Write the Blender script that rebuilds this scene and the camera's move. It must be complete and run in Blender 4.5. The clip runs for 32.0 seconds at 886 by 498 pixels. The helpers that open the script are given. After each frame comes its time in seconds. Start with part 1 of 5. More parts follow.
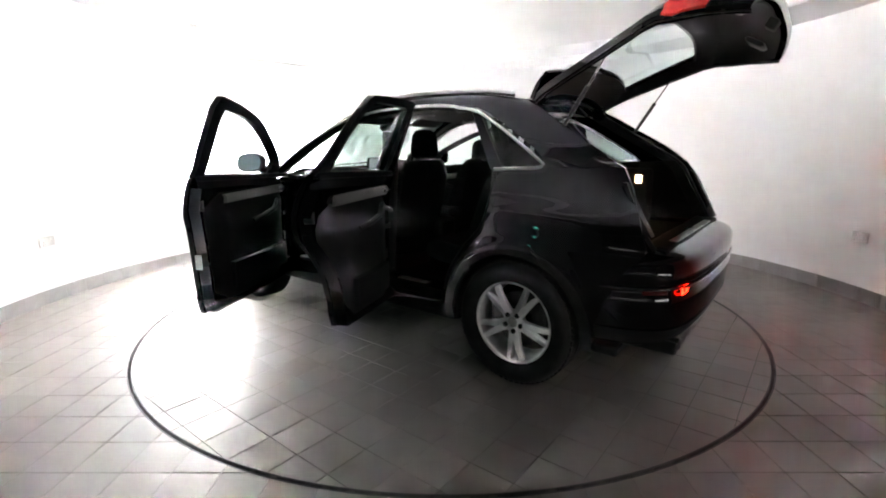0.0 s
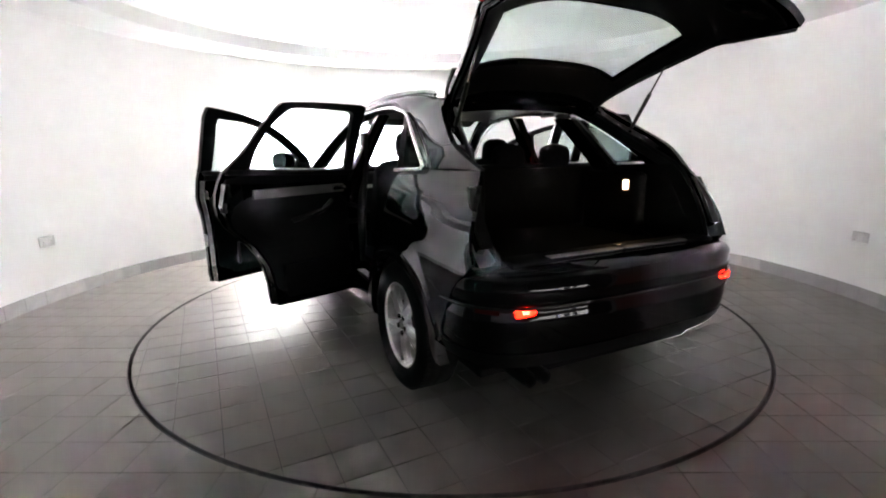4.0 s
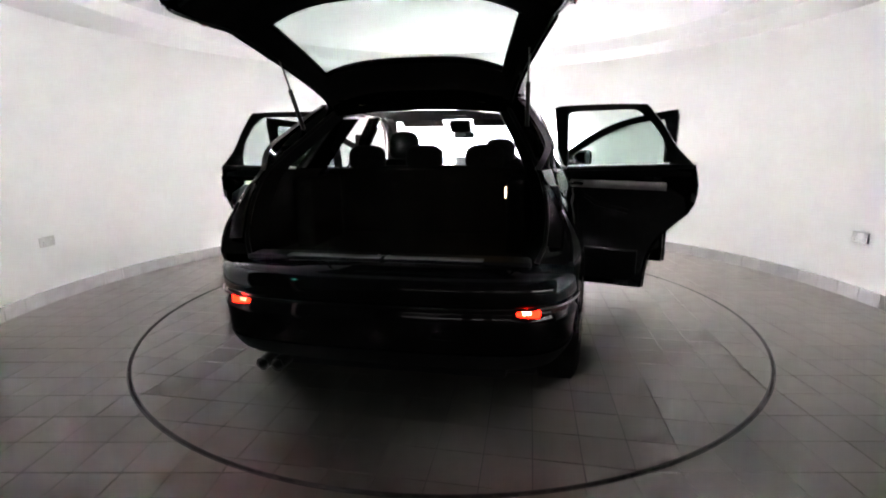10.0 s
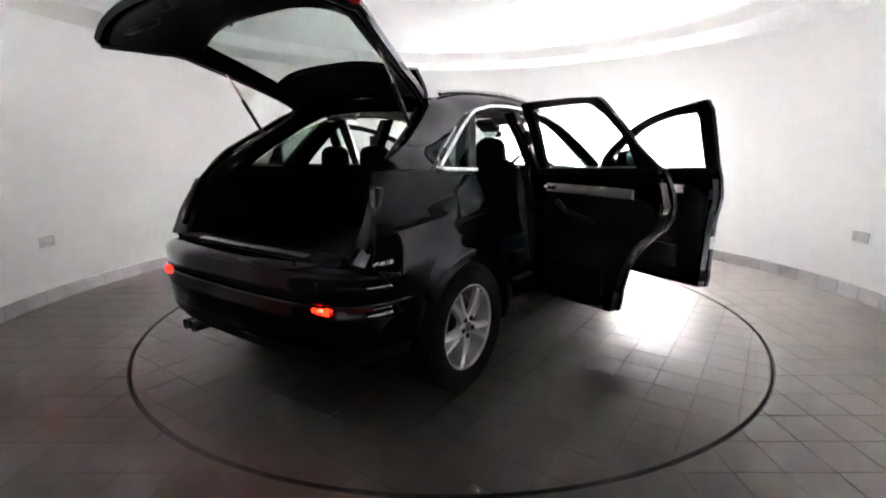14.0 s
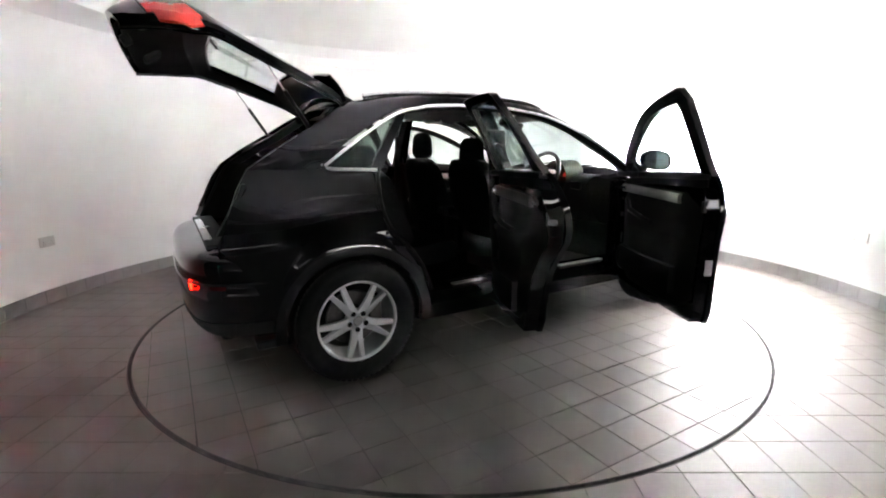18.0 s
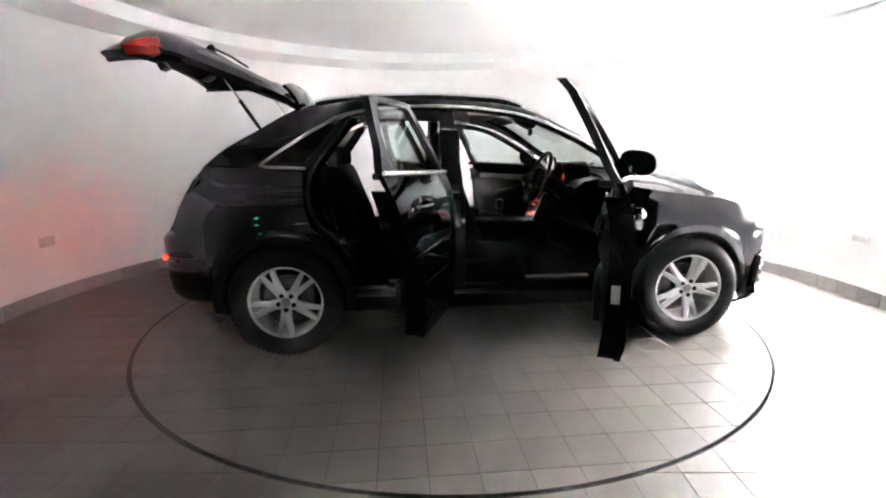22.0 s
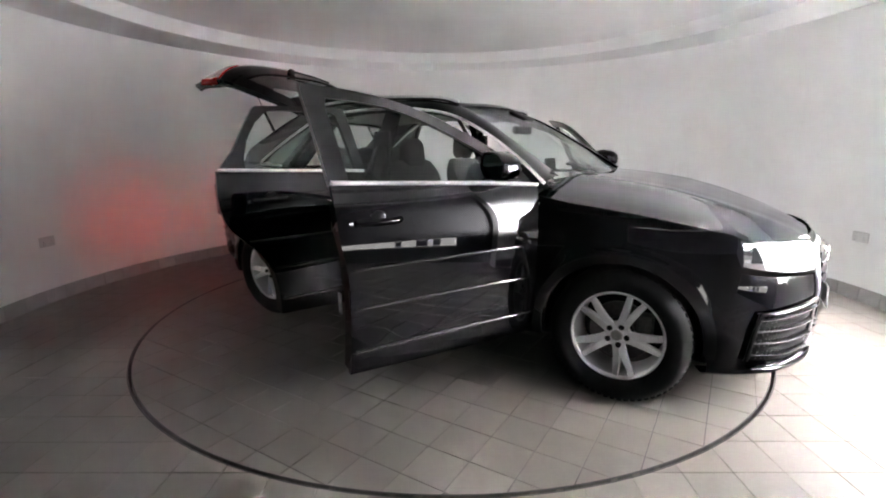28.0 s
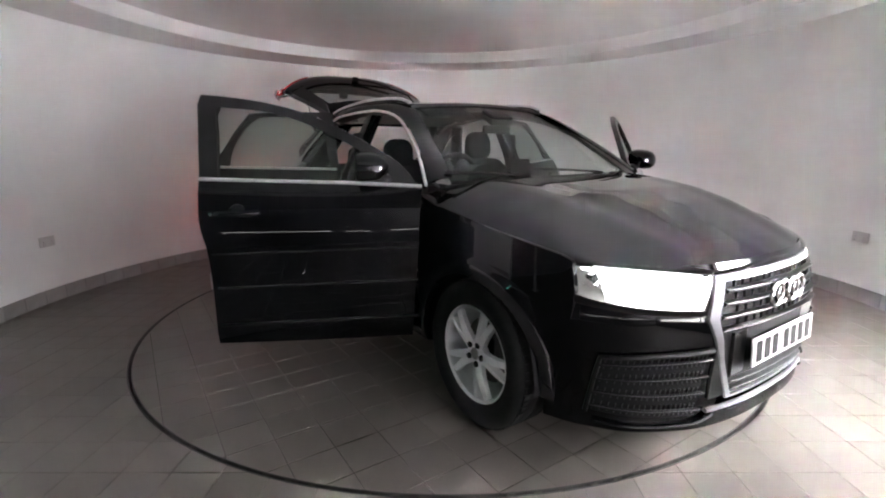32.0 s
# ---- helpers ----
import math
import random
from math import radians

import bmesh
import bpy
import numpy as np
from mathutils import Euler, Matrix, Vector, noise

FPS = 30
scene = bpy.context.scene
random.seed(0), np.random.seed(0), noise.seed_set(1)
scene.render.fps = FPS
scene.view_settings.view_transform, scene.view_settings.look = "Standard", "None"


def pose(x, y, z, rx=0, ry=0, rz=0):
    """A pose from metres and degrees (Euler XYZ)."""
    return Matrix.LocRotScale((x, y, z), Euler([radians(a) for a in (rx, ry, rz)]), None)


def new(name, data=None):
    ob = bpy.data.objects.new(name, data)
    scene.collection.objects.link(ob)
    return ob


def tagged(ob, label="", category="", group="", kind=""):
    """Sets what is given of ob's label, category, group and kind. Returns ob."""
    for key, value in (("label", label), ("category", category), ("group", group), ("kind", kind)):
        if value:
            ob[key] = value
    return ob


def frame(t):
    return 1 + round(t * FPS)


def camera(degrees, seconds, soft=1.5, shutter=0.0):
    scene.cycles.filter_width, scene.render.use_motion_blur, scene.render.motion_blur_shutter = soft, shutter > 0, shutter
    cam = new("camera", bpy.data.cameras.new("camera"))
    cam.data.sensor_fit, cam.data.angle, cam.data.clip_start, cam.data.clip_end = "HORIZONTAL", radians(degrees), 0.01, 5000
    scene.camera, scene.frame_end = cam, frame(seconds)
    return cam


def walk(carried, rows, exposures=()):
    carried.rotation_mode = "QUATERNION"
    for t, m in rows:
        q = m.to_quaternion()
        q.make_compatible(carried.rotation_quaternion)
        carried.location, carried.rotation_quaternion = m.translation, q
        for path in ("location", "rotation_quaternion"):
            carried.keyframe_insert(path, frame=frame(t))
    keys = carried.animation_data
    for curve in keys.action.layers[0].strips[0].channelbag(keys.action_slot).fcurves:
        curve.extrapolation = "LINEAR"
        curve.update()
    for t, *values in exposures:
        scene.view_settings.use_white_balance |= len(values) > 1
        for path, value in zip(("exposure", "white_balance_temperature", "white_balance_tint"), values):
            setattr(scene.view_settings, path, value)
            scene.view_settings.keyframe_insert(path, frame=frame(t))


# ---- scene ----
# The camera stands still in a doorway of a round photo studio; a car turns on a turntable.
cam = camera(86.47, 32.0, soft=2.0)
STOPS = 3.0          # the camera's exposure; all glowing things are given in GLOW units to suit it
GLOW = 2.0 ** -STOPS
EYE = pose(0, -3.746, 1.254, 90 - 11.84, 0, 0.65) @ pose(0, 0, 0, 0, 0, -0.46)
walk(cam, [(0.0, EYE), (32.0, EYE)], exposures=[(t, STOPS + e) for t, e in (
    (0.0, 0.65), (3.0, 0.2), (6.0, -0.2), (9.0, -0.15), (13.0, -0.15), (16.0, 0.25), (19.0, 0.65), (21.0, 0.75), (23.0, 0.5), (25.0, 0.45), (28.0, 0.15),
    (30.0, 0.6), (32.0, 1.35))])

scene.cycles.max_bounces, scene.cycles.diffuse_bounces, scene.cycles.transparent_max_bounces = 20, 14, 24

# turn of the table: degrees at the start and per second; the car's place on it
TURN0, RATE, CAR_X, CAR_Y = 142.15, -6.1894, 0.205, -0.013

world = bpy.data.worlds.new("world")
scene.world = world
world.use_nodes = True
world.node_tree.nodes["Background"].inputs[0].default_value = (0.02, 0.02, 0.022, 1)
world.node_tree.nodes["Background"].inputs[1].default_value = GLOW


# ---- materials ----
def material(name, color, rough=0.5, metal=0.0, vary=0.0, scale=8.0, bump=0.0, bump_scale=60.0, coat=0.0, rand=0.0,
             rough_vary=0.0, emit=None, strength=0.0, spec=0.5):
    m = bpy.data.materials.new(name)
    m.use_nodes = True
    nt = m.node_tree
    b = nt.nodes["Principled BSDF"]
    b.inputs["Base Color"].default_value = (*color, 1)
    b.inputs["Roughness"].default_value = rough
    b.inputs["Metallic"].default_value = metal
    b.inputs["Coat Weight"].default_value = coat
    b.inputs["Coat Roughness"].default_value = 0.012
    b.inputs["Specular IOR Level"].default_value = spec
    co = nt.nodes.new("ShaderNodeTexCoord")
    if vary or rand:
        n1 = nt.nodes.new("ShaderNodeTexNoise")
        n1.inputs["Scale"].default_value = scale
        n1.inputs["Detail"].default_value = 6
        n2 = nt.nodes.new("ShaderNodeTexNoise")
        n2.inputs["Scale"].default_value = scale * 9
        n2.inputs["Detail"].default_value = 4
        nt.links.new(co.outputs["Object"], n1.inputs["Vector"])
        nt.links.new(co.outputs["Object"], n2.inputs["Vector"])
        add = nt.nodes.new("ShaderNodeMath")
        add.operation = "MULTIPLY_ADD"
        add.inputs[1].default_value = 0.5
        nt.links.new(n2.outputs[0], add.inputs[0])
        nt.links.new(n1.outputs[0], add.inputs[2])
        rng = nt.nodes.new("ShaderNodeMapRange")
        rng.inputs[1].default_value, rng.inputs[2].default_value = 0.45, 1.05
        rng.inputs[3].default_value, rng.inputs[4].default_value = 1 - vary, 1 + vary
        nt.links.new(add.outputs[0], rng.inputs[0])
        out = rng.outputs[0]
        if rand:
            info = nt.nodes.new("ShaderNodeObjectInfo")
            r2 = nt.nodes.new("ShaderNodeMapRange")
            r2.inputs[3].default_value, r2.inputs[4].default_value = 1 - rand, 1 + rand
            nt.links.new(info.outputs["Random"], r2.inputs[0])
            mul = nt.nodes.new("ShaderNodeMath")
            mul.operation = "MULTIPLY"
            nt.links.new(out, mul.inputs[0])
            nt.links.new(r2.outputs[0], mul.inputs[1])
            out = mul.outputs[0]
        vm = nt.nodes.new("ShaderNodeVectorMath")
        vm.operation = "SCALE"
        vm.inputs[0].default_value = color
        nt.links.new(out, vm.inputs["Scale"])
        nt.links.new(vm.outputs[0], b.inputs["Base Color"])
        if rough_vary:
            r3 = nt.nodes.new("ShaderNodeMapRange")
            r3.inputs[1].default_value, r3.inputs[2].default_value = 0.3, 0.7
            r3.inputs[3].default_value, r3.inputs[4].default_value = rough - rough_vary, rough + rough_vary
            nt.links.new(n1.outputs[0], r3.inputs[0])
            nt.links.new(r3.outputs[0], b.inputs["Roughness"])
    if bump:
        n3 = nt.nodes.new("ShaderNodeTexNoise")
        n3.inputs["Scale"].default_value = bump_scale
        n3.inputs["Detail"].default_value = 3
        nt.links.new(co.outputs["Object"], n3.inputs["Vector"])
        bp = nt.nodes.new("ShaderNodeBump")
        bp.inputs["Strength"].default_value = bump
        bp.inputs["Distance"].default_value = 0.004
        nt.links.new(n3.outputs[0], bp.inputs["Height"])
        nt.links.new(bp.outputs[0], b.inputs["Normal"])
    if emit:
        b.inputs["Emission Color"].default_value = (*emit, 1)
        b.inputs["Emission Strength"].default_value = strength * GLOW
    return m


def glass_material(name, tint, rough=0.0):
    m = bpy.data.materials.new(name)
    m.use_nodes = True
    nt = m.node_tree
    nt.nodes.remove(nt.nodes["Principled BSDF"])
    tr = nt.nodes.new("ShaderNodeBsdfTransparent")
    tr.inputs[0].default_value = (*tint, 1)
    gl = nt.nodes.new("ShaderNodeBsdfGlossy")
    gl.inputs["Roughness"].default_value = rough
    lw = nt.nodes.new("ShaderNodeLayerWeight")
    lw.inputs["Blend"].default_value = 0.5
    pw = nt.nodes.new("ShaderNodeMath")
    pw.operation = "POWER"
    pw.inputs[1].default_value = 4.0
    nt.links.new(lw.outputs["Facing"], pw.inputs[0])
    fr = nt.nodes.new("ShaderNodeMath")
    fr.operation = "MULTIPLY_ADD"
    fr.inputs[1].default_value, fr.inputs[2].default_value = 0.6, 0.03
    nt.links.new(pw.outputs[0], fr.inputs[0])
    mx = nt.nodes.new("ShaderNodeMixShader")
    nt.links.new(fr.outputs[0], mx.inputs[0])
    nt.links.new(tr.outputs[0], mx.inputs[1])
    nt.links.new(gl.outputs[0], mx.inputs[2])
    nt.links.new(mx.outputs[0], nt.nodes["Material Output"].inputs[0])
    return m


PAINT = material("black_pearl_paint", (0.0028, 0.0029, 0.0034), rough=0.025, vary=0.3, scale=400, spec=0.34)

PLASTIC = material("black_plastic", (0.011, 0.011, 0.012), rough=0.55, spec=0.2, vary=0.25, scale=30, bump=0.15, bump_scale=500)
SATIN = material("black_satin_trim", (0.01, 0.01, 0.01), rough=0.3, vary=0.2, scale=20, spec=0.25)
FABRIC = material("black_seat_cloth", (0.013, 0.013, 0.014), rough=0.9, spec=0.1, vary=0.35, scale=60, bump=0.3, bump_scale=900)
CARPET = material("black_carpet", (0.015, 0.014, 0.013), rough=1.0, spec=0.05, vary=0.35, scale=80, bump=0.4, bump_scale=700)
HEADLINER = material("grey_headliner", (0.27, 0.26, 0.25), rough=0.95, vary=0.08, scale=30, bump=0.2, bump_scale=600)
RUBBER = material("tyre_rubber", (0.013, 0.013, 0.013), rough=0.72, spec=0.2, vary=0.3, scale=25, bump=0.25, bump_scale=200)
ALLOY = material("silver_alloy", (0.80, 0.80, 0.81), rough=0.42, metal=0.2, vary=0.08, scale=40)
STEEL = material("brake_steel", (0.12, 0.115, 0.11), rough=0.45, metal=1.0, vary=0.25, scale=50)
CHROME = material("bright_trim", (0.80, 0.80, 0.80), rough=0.18, metal=1.0, vary=0.05, scale=60)
GREYTRIM = material("silver_grey_trim", (0.33, 0.32, 0.31), rough=0.4, metal=0.3, vary=0.08, scale=60)
DARKMETAL = material("dark_metal", (0.05, 0.05, 0.05), rough=0.4, metal=0.9, vary=0.2, scale=30)
GLASS = glass_material("clear_window_glass", (0.82, 0.87, 0.85))
TINT = glass_material("tinted_window_glass", (0.55, 0.60, 0.58))
LENS = glass_material("clear_lens", (0.96, 0.96, 0.96))
REDLENS = material("red_lamp_lens", (0.42, 0.016, 0.012), rough=0.12, coat=0.6, vary=0.25, scale=90)
DARKRED = material("dark_red_lens", (0.07, 0.006, 0.006), rough=0.15, coat=0.6, vary=0.25, scale=90)
MIRROR = material("mirror_glass", (0.26, 0.36, 0.36), rough=0.02, metal=1.0)
PLATE = material("number_plate_white", (0.5, 0.5, 0.49), rough=0.35, vary=0.04, scale=40)
PLATEBAR = material("number_plate_black", (0.012, 0.012, 0.012), rough=0.6, spec=0.1)
WHITELABEL = material("white_sticker", (0.6, 0.6, 0.6), rough=0.6, vary=0.05)
HEADLIGHT = material("headlamp_glow", (1, 1, 1), emit=(0.95, 0.98, 1.0), strength=7)
BEAM = material("headlamp_projector_glow", (1, 1, 1), emit=(1.0, 0.965, 1.0), strength=295000)
FOG = material("fog_lamp_glow", (0.5, 0.02, 0.01), emit=(1.0, 0.007, 0.002), strength=22)
FOGBEAM = material("fog_lamp_bulb", (0.5, 0.02, 0.01), emit=(1.0, 0.03, 0.015), strength=1050)
SILVER = material("satin_silver_paint", (0.17, 0.17, 0.175), rough=0.42, metal=0.5, vary=0.06, scale=50)
DARKTUBE = material("black_projector_tube", (0.012, 0.012, 0.012), rough=0.8, spec=0.1)
TRIM = material("satin_silver_trim", (0.80, 0.80, 0.80), rough=0.32, metal=0.55, vary=0.05, scale=60)
BOOTLAMP = material("boot_lamp_glow", (1, 0.9, 0.8), emit=(1.0, 0.66, 0.36), strength=13)
REDDIAL = material("red_dial_glow", (0.3, 0.02, 0.02), emit=(1.0, 0.05, 0.04), strength=0.25)
SCREEN = material("display_glow", (0.2, 0.2, 0.2), emit=(0.75, 0.8, 0.85), strength=0.4)
WALL = material("white_wall_paint", (0.885, 0.884, 0.882), rough=0.75, vary=0.025, scale=1.2, bump=0.12, bump_scale=90)
CEIL = material("white_ceiling_paint", (0.885, 0.883, 0.88), rough=0.85, vary=0.025, scale=1.0, bump=0.08, bump_scale=60)
TILE = material("grey_beige_floor_tile", (0.132, 0.118, 0.104), rough=0.48, spec=0.32, vary=0.10, scale=9, bump=0.10, bump_scale=45,
                rand=0.07, rough_vary=0.07)
# Extra-glossy black for rods and lips that carry mirrored highlights.
GLOSS = material("black_highlight_gloss", (0.006, 0.0065, 0.008), rough=0.04, vary=0.2, scale=200, spec=0.5, coat=1.0)
GROUT = material("dark_grout", (0.055, 0.049, 0.043), rough=0.9, vary=0.35, scale=14, bump=0.3, bump_scale=200)
SKIRT = material("grey_skirting_tile", (0.27, 0.26, 0.25), rough=0.4, vary=0.10, scale=10, bump=0.08, bump_scale=60, rand=0.06)
RIMSTEEL = material("dark_rim_steel", (0.03, 0.029, 0.028), rough=0.55, vary=0.3, scale=20, spec=0.2)
GAP = material("black_turntable_gap", (0.006, 0.006, 0.006), rough=0.9, vary=0.3, scale=20)
SOCKET = material("white_socket_plastic", (0.62, 0.61, 0.6), rough=0.4, vary=0.03, scale=30)
# Glow of the added lobby slots, which the car's paint mirrors.
SLOTGLOW = material("window_daylight", (0.9, 0.9, 0.9), emit=(1.0, 0.97, 0.95), strength=10)
BLUESIGN = material("blue_sign_film", (0.02, 0.05, 0.45), rough=0.4, vary=0.05, scale=20)
GREENGLOW = material("green_indicator_glow", (0.1, 0.4, 0.3), emit=(0.15, 1.0, 0.75), strength=15)
LOBBYWALL = material("unseen_lobby_dark", (0.09, 0.09, 0.093), rough=0.8, vary=0.05, scale=2)


def glow_lens(name, color, strength, share):
    """A clear sheet that lets most light through and glows itself, in place of lens glare."""
    m = bpy.data.materials.new(name)
    m.use_nodes = True
    nt = m.node_tree
    nt.nodes.remove(nt.nodes["Principled BSDF"])
    tr, em, mx = nt.nodes.new("ShaderNodeBsdfTransparent"), nt.nodes.new("ShaderNodeEmission"), nt.nodes.new("ShaderNodeMixShader")
    em.inputs[0].default_value = (*color, 1)
    em.inputs[1].default_value = strength * GLOW
    mx.inputs[0].default_value = share
    nt.links.new(tr.outputs[0], mx.inputs[1])
    nt.links.new(em.outputs[0], mx.inputs[2])
    nt.links.new(mx.outputs[0], nt.nodes["Material Output"].inputs[0])
    return m


GLOWLENS = glow_lens("headlamp_glare_glow", (0.94, 0.98, 1.0), 5.0, 0.3)

# ---- mesh helpers ----
ORIGIN = {}


def link(name, bm, mat, parent=None, label="", origin=None, smooth=40, recalc=True):
    """One mesh object; its geometry is given in the thing's space, its origin lies at `origin`."""
    if recalc:
        bmesh.ops.recalc_face_normals(bm, faces=bm.faces)
    base = ORIGIN.get(parent.name, Vector((0, 0, 0))) if parent else Vector((0, 0, 0))
    org = Vector(origin) if origin is not None else base
    bmesh.ops.translate(bm, verts=bm.verts, vec=-org)
    me = bpy.data.meshes.new(name)
    bm.to_mesh(me)
    bm.free()
    if smooth:
        me.shade_smooth()
        me.set_sharp_from_angle(angle=radians(smooth))
    me.materials.append(mat)
    ob = new(name, me)
    ORIGIN[ob.name] = org
    if parent:
        ob.parent = parent
    ob.location = org - base
    if label:
        ob["label"] = label
    return ob


def part(name, bm, mat, parent, label="", origin=None, smooth=40):
    return link(name, bm, mat, parent, label, origin, smooth)


def loft(rows, closed_u=False, closed_v=False, bm=None):
    """Quads between rows of points."""
    bm = bm or bmesh.new()
    vs = [[bm.verts.new(p) for p in r] for r in rows]
    nr, nc = len(vs), len(vs[0])
    for i in range(nr if closed_v else nr - 1):
        for j in range(nc if closed_u else nc - 1):
            q = [vs[i][j], vs[i][(j + 1) % nc], vs[(i + 1) % nr][(j + 1) % nc], vs[(i + 1) % nr][j]]
            if len({tuple(v.co) for v in q}) > 2:
                try:
                    bm.faces.new(q)
                except ValueError:
                    pass
    return bm


def curve(pts, n, smooth=True):
    """n points along a smooth line through pts, evenly spaced."""
    P = np.array(pts, float)
    if smooth and len(P) > 2:
        ext = np.vstack([2 * P[0] - P[1], P, 2 * P[-1] - P[-2]])
        dense = []
        for i in range(1, len(ext) - 2):
            p0, p1, p2, p3 = ext[i - 1:i + 3]
            for t in np.linspace(0, 1, 12, endpoint=False):
                dense.append(0.5 * (2 * p1 + (p2 - p0) * t + (2 * p0 - 5 * p1 + 4 * p2 - p3) * t * t
                                    + (3 * p1 - p0 - 3 * p2 + p3) * t ** 3))
        dense.append(P[-1])
        P = np.array(dense)
    s = np.r_[0, np.cumsum(np.linalg.norm(np.diff(P, axis=0), axis=1))]
    u = np.linspace(0, s[-1], n)
    return np.stack([np.interp(u, s, P[:, k]) for k in range(P.shape[1])], 1)


def lerp(table, x):
    return float(np.interp(x, [r[0] for r in table], [r[1] for r in table]))


def sheet(rows, thick, axis=(0, 1, 0), bm=None):
    """A plate: rows of points, and the same moved by thick along axis, closed round the rim."""
    a = Vector(axis) * thick
    front = [[Vector(p) for p in r] for r in rows]
    back = [[p + a for p in r] for r in front]
    bm = loft(front, bm=bm)
    loft(back, bm=bm)
    rim_f = front[0] + [r[-1] for r in front[1:]] + front[-1][-2::-1] + [r[0] for r in front[-2:0:-1]]
    rim_b = [p + a for p in rim_f]
    loft([rim_f, rim_b], closed_u=True, bm=bm)
    bmesh.ops.remove_doubles(bm, verts=bm.verts, dist=1e-5)
    return bm


def box(cx, cy, cz, sx, sy, sz, bevel=0.0, segs=2, bm=None, turn=None):
    """A box with rounded edges about its centre."""
    t = bmesh.new()
    bmesh.ops.create_cube(t, size=1)
    bmesh.ops.scale(t, verts=t.verts, vec=(sx, sy, sz))
    if bevel:
        bmesh.ops.bevel(t, geom=t.edges[:], offset=bevel, segments=segs, affect="EDGES", profile=0.5)
    m = Matrix.Translation((cx, cy, cz)) @ (turn if turn else Matrix())
    bmesh.ops.transform(t, matrix=m, verts=t.verts)
    if bm is None:
        return t
    me = bpy.data.meshes.new("tmp")
    t.to_mesh(me)
    t.free()
    bm.from_mesh(me)
    bpy.data.meshes.remove(me)
    return bm


def tube(pts, radius, n=10, bm=None, flat=1.0):
    """A round bar along a line of points."""
    P = [Vector(p) for p in pts]
    rows = []
    up = Vector((0, 0, 1))
    for i, p in enumerate(P):
        d = (P[min(i + 1, len(P) - 1)] - P[max(i - 1, 0)]).normalized()
        a = d.cross(up)
        if a.length < 1e-3:
            a = d.cross(Vector((1, 0, 0)))
        a.normalize()
        b = a.cross(d)
        r = radius[i] if isinstance(radius, (list, tuple)) else radius
        rows.append([p + a * r * math.cos(2 * math.pi * k / n) + b * r * flat * math.sin(2 * math.pi * k / n) for k in range(n)])
    bm = loft(rows, closed_u=True, bm=bm)
    bm.faces.new([bm.verts.new(v) for v in rows[0]])
    bm.faces.new([bm.verts.new(v) for v in rows[-1]])
    bmesh.ops.remove_doubles(bm, verts=bm.verts, dist=1e-6)
    return bm


def lathe(profile, n=48, axis="y", center=(0, 0, 0), bm=None):
    """Turns a profile of (radius, along) about an axis."""
    rows = []
    for k in range(n):
        a = 2 * math.pi * k / n
        row = []
        for r, h in profile:
            u, v = r * math.cos(a), r * math.sin(a)
            p = (u, h, v) if axis == "y" else ((h, u, v) if axis == "x" else (u, v, h))
            row.append(Vector(p) + Vector(center))
        rows.append(row)
    bm = loft(rows, closed_v=True, bm=bm)
    bmesh.ops.remove_doubles(bm, verts=bm.verts, dist=1e-6)
    return bm


def empty(name, label, category, at=(0, 0, 0), group=""):
    ob = new(name)
    ob.location = at
    ob.empty_display_size = 0.1
    return tagged(ob, label, category, group)
# ---- the round studio ----
ROOM_R, SOFFIT_Z, CEIL_Z = 3.415, 2.375, 2.495
COVE_R1, COVE_R2 = 2.845, 2.79
PITCH = 0.203
OPEN_A = 46.0   # half the unseen doorway's angle, degrees, about the camera's side; wide for dark reflections


def room_wall():
    n = 140
    rows = []
    a0, a1 = radians(-90 + OPEN_A), radians(270 - OPEN_A)
    inner, outer = ROOM_R, ROOM_R + 0.15
    prof = [(inner, 0.0), (inner, SOFFIT_Z + 0.2), (outer, SOFFIT_Z + 0.2), (outer, 0.0)]
    for k in range(n + 1):
        a = a0 + (a1 - a0) * k / n
        rows.append([(r * math.cos(a), r * math.sin(a), z) for r, z in prof])
    bm = loft(rows, closed_u=True)
    for r in (rows[0], rows[-1]):
        bm.faces.new([bm.verts.new(p) for p in r])
    bmesh.ops.remove_doubles(bm, verts=bm.verts, dist=1e-5)
    w = link("wall_round", bm, WALL)
    tagged(w, "smooth white painted curved wall of a round studio", "wall", kind="structure")
    # head over the doorway
    rows = []
    for k in range(17):
        a = radians(-90 - OPEN_A) + 2 * radians(OPEN_A) * k / 16
        rows.append([(r * math.cos(a), r * math.sin(a), z) for r, z in
                     ((inner, 2.25), (inner, SOFFIT_Z + 0.2), (outer, SOFFIT_Z + 0.2), (outer, 2.25))])
    bm = loft(rows, closed_u=True)
    h = link("wall_doorway_head", bm, WALL)
    tagged(h, "white painted wall over the studio doorway", "wall", kind="structure")


def ceiling():
    prof = [(ROOM_R + 0.1, SOFFIT_Z), (COVE_R1, SOFFIT_Z), (COVE_R1 - 0.004, SOFFIT_Z + 0.003),
            (COVE_R2 + 0.004, CEIL_Z - 0.003), (COVE_R2, CEIL_Z), (1.2, CEIL_Z + 0.004), (0.001, CEIL_Z + 0.006),
            (0.001, CEIL_Z + 0.2), (ROOM_R + 0.1, CEIL_Z + 0.2)]
    bm = lathe(prof, 144, axis="z")
    c = link("ceiling", bm, CEIL, smooth=20)
    tagged(c, "white plaster ceiling with a shallow stepped ring", "ceiling", kind="structure")


# Lobby shell, unseen and assumed; dark so the car's paint mirrors black.
LOBBY_X, LOBBY_Y0, LOBBY_Y1, LOBBY_H = 2.75, -6.6, -2.2, 2.6


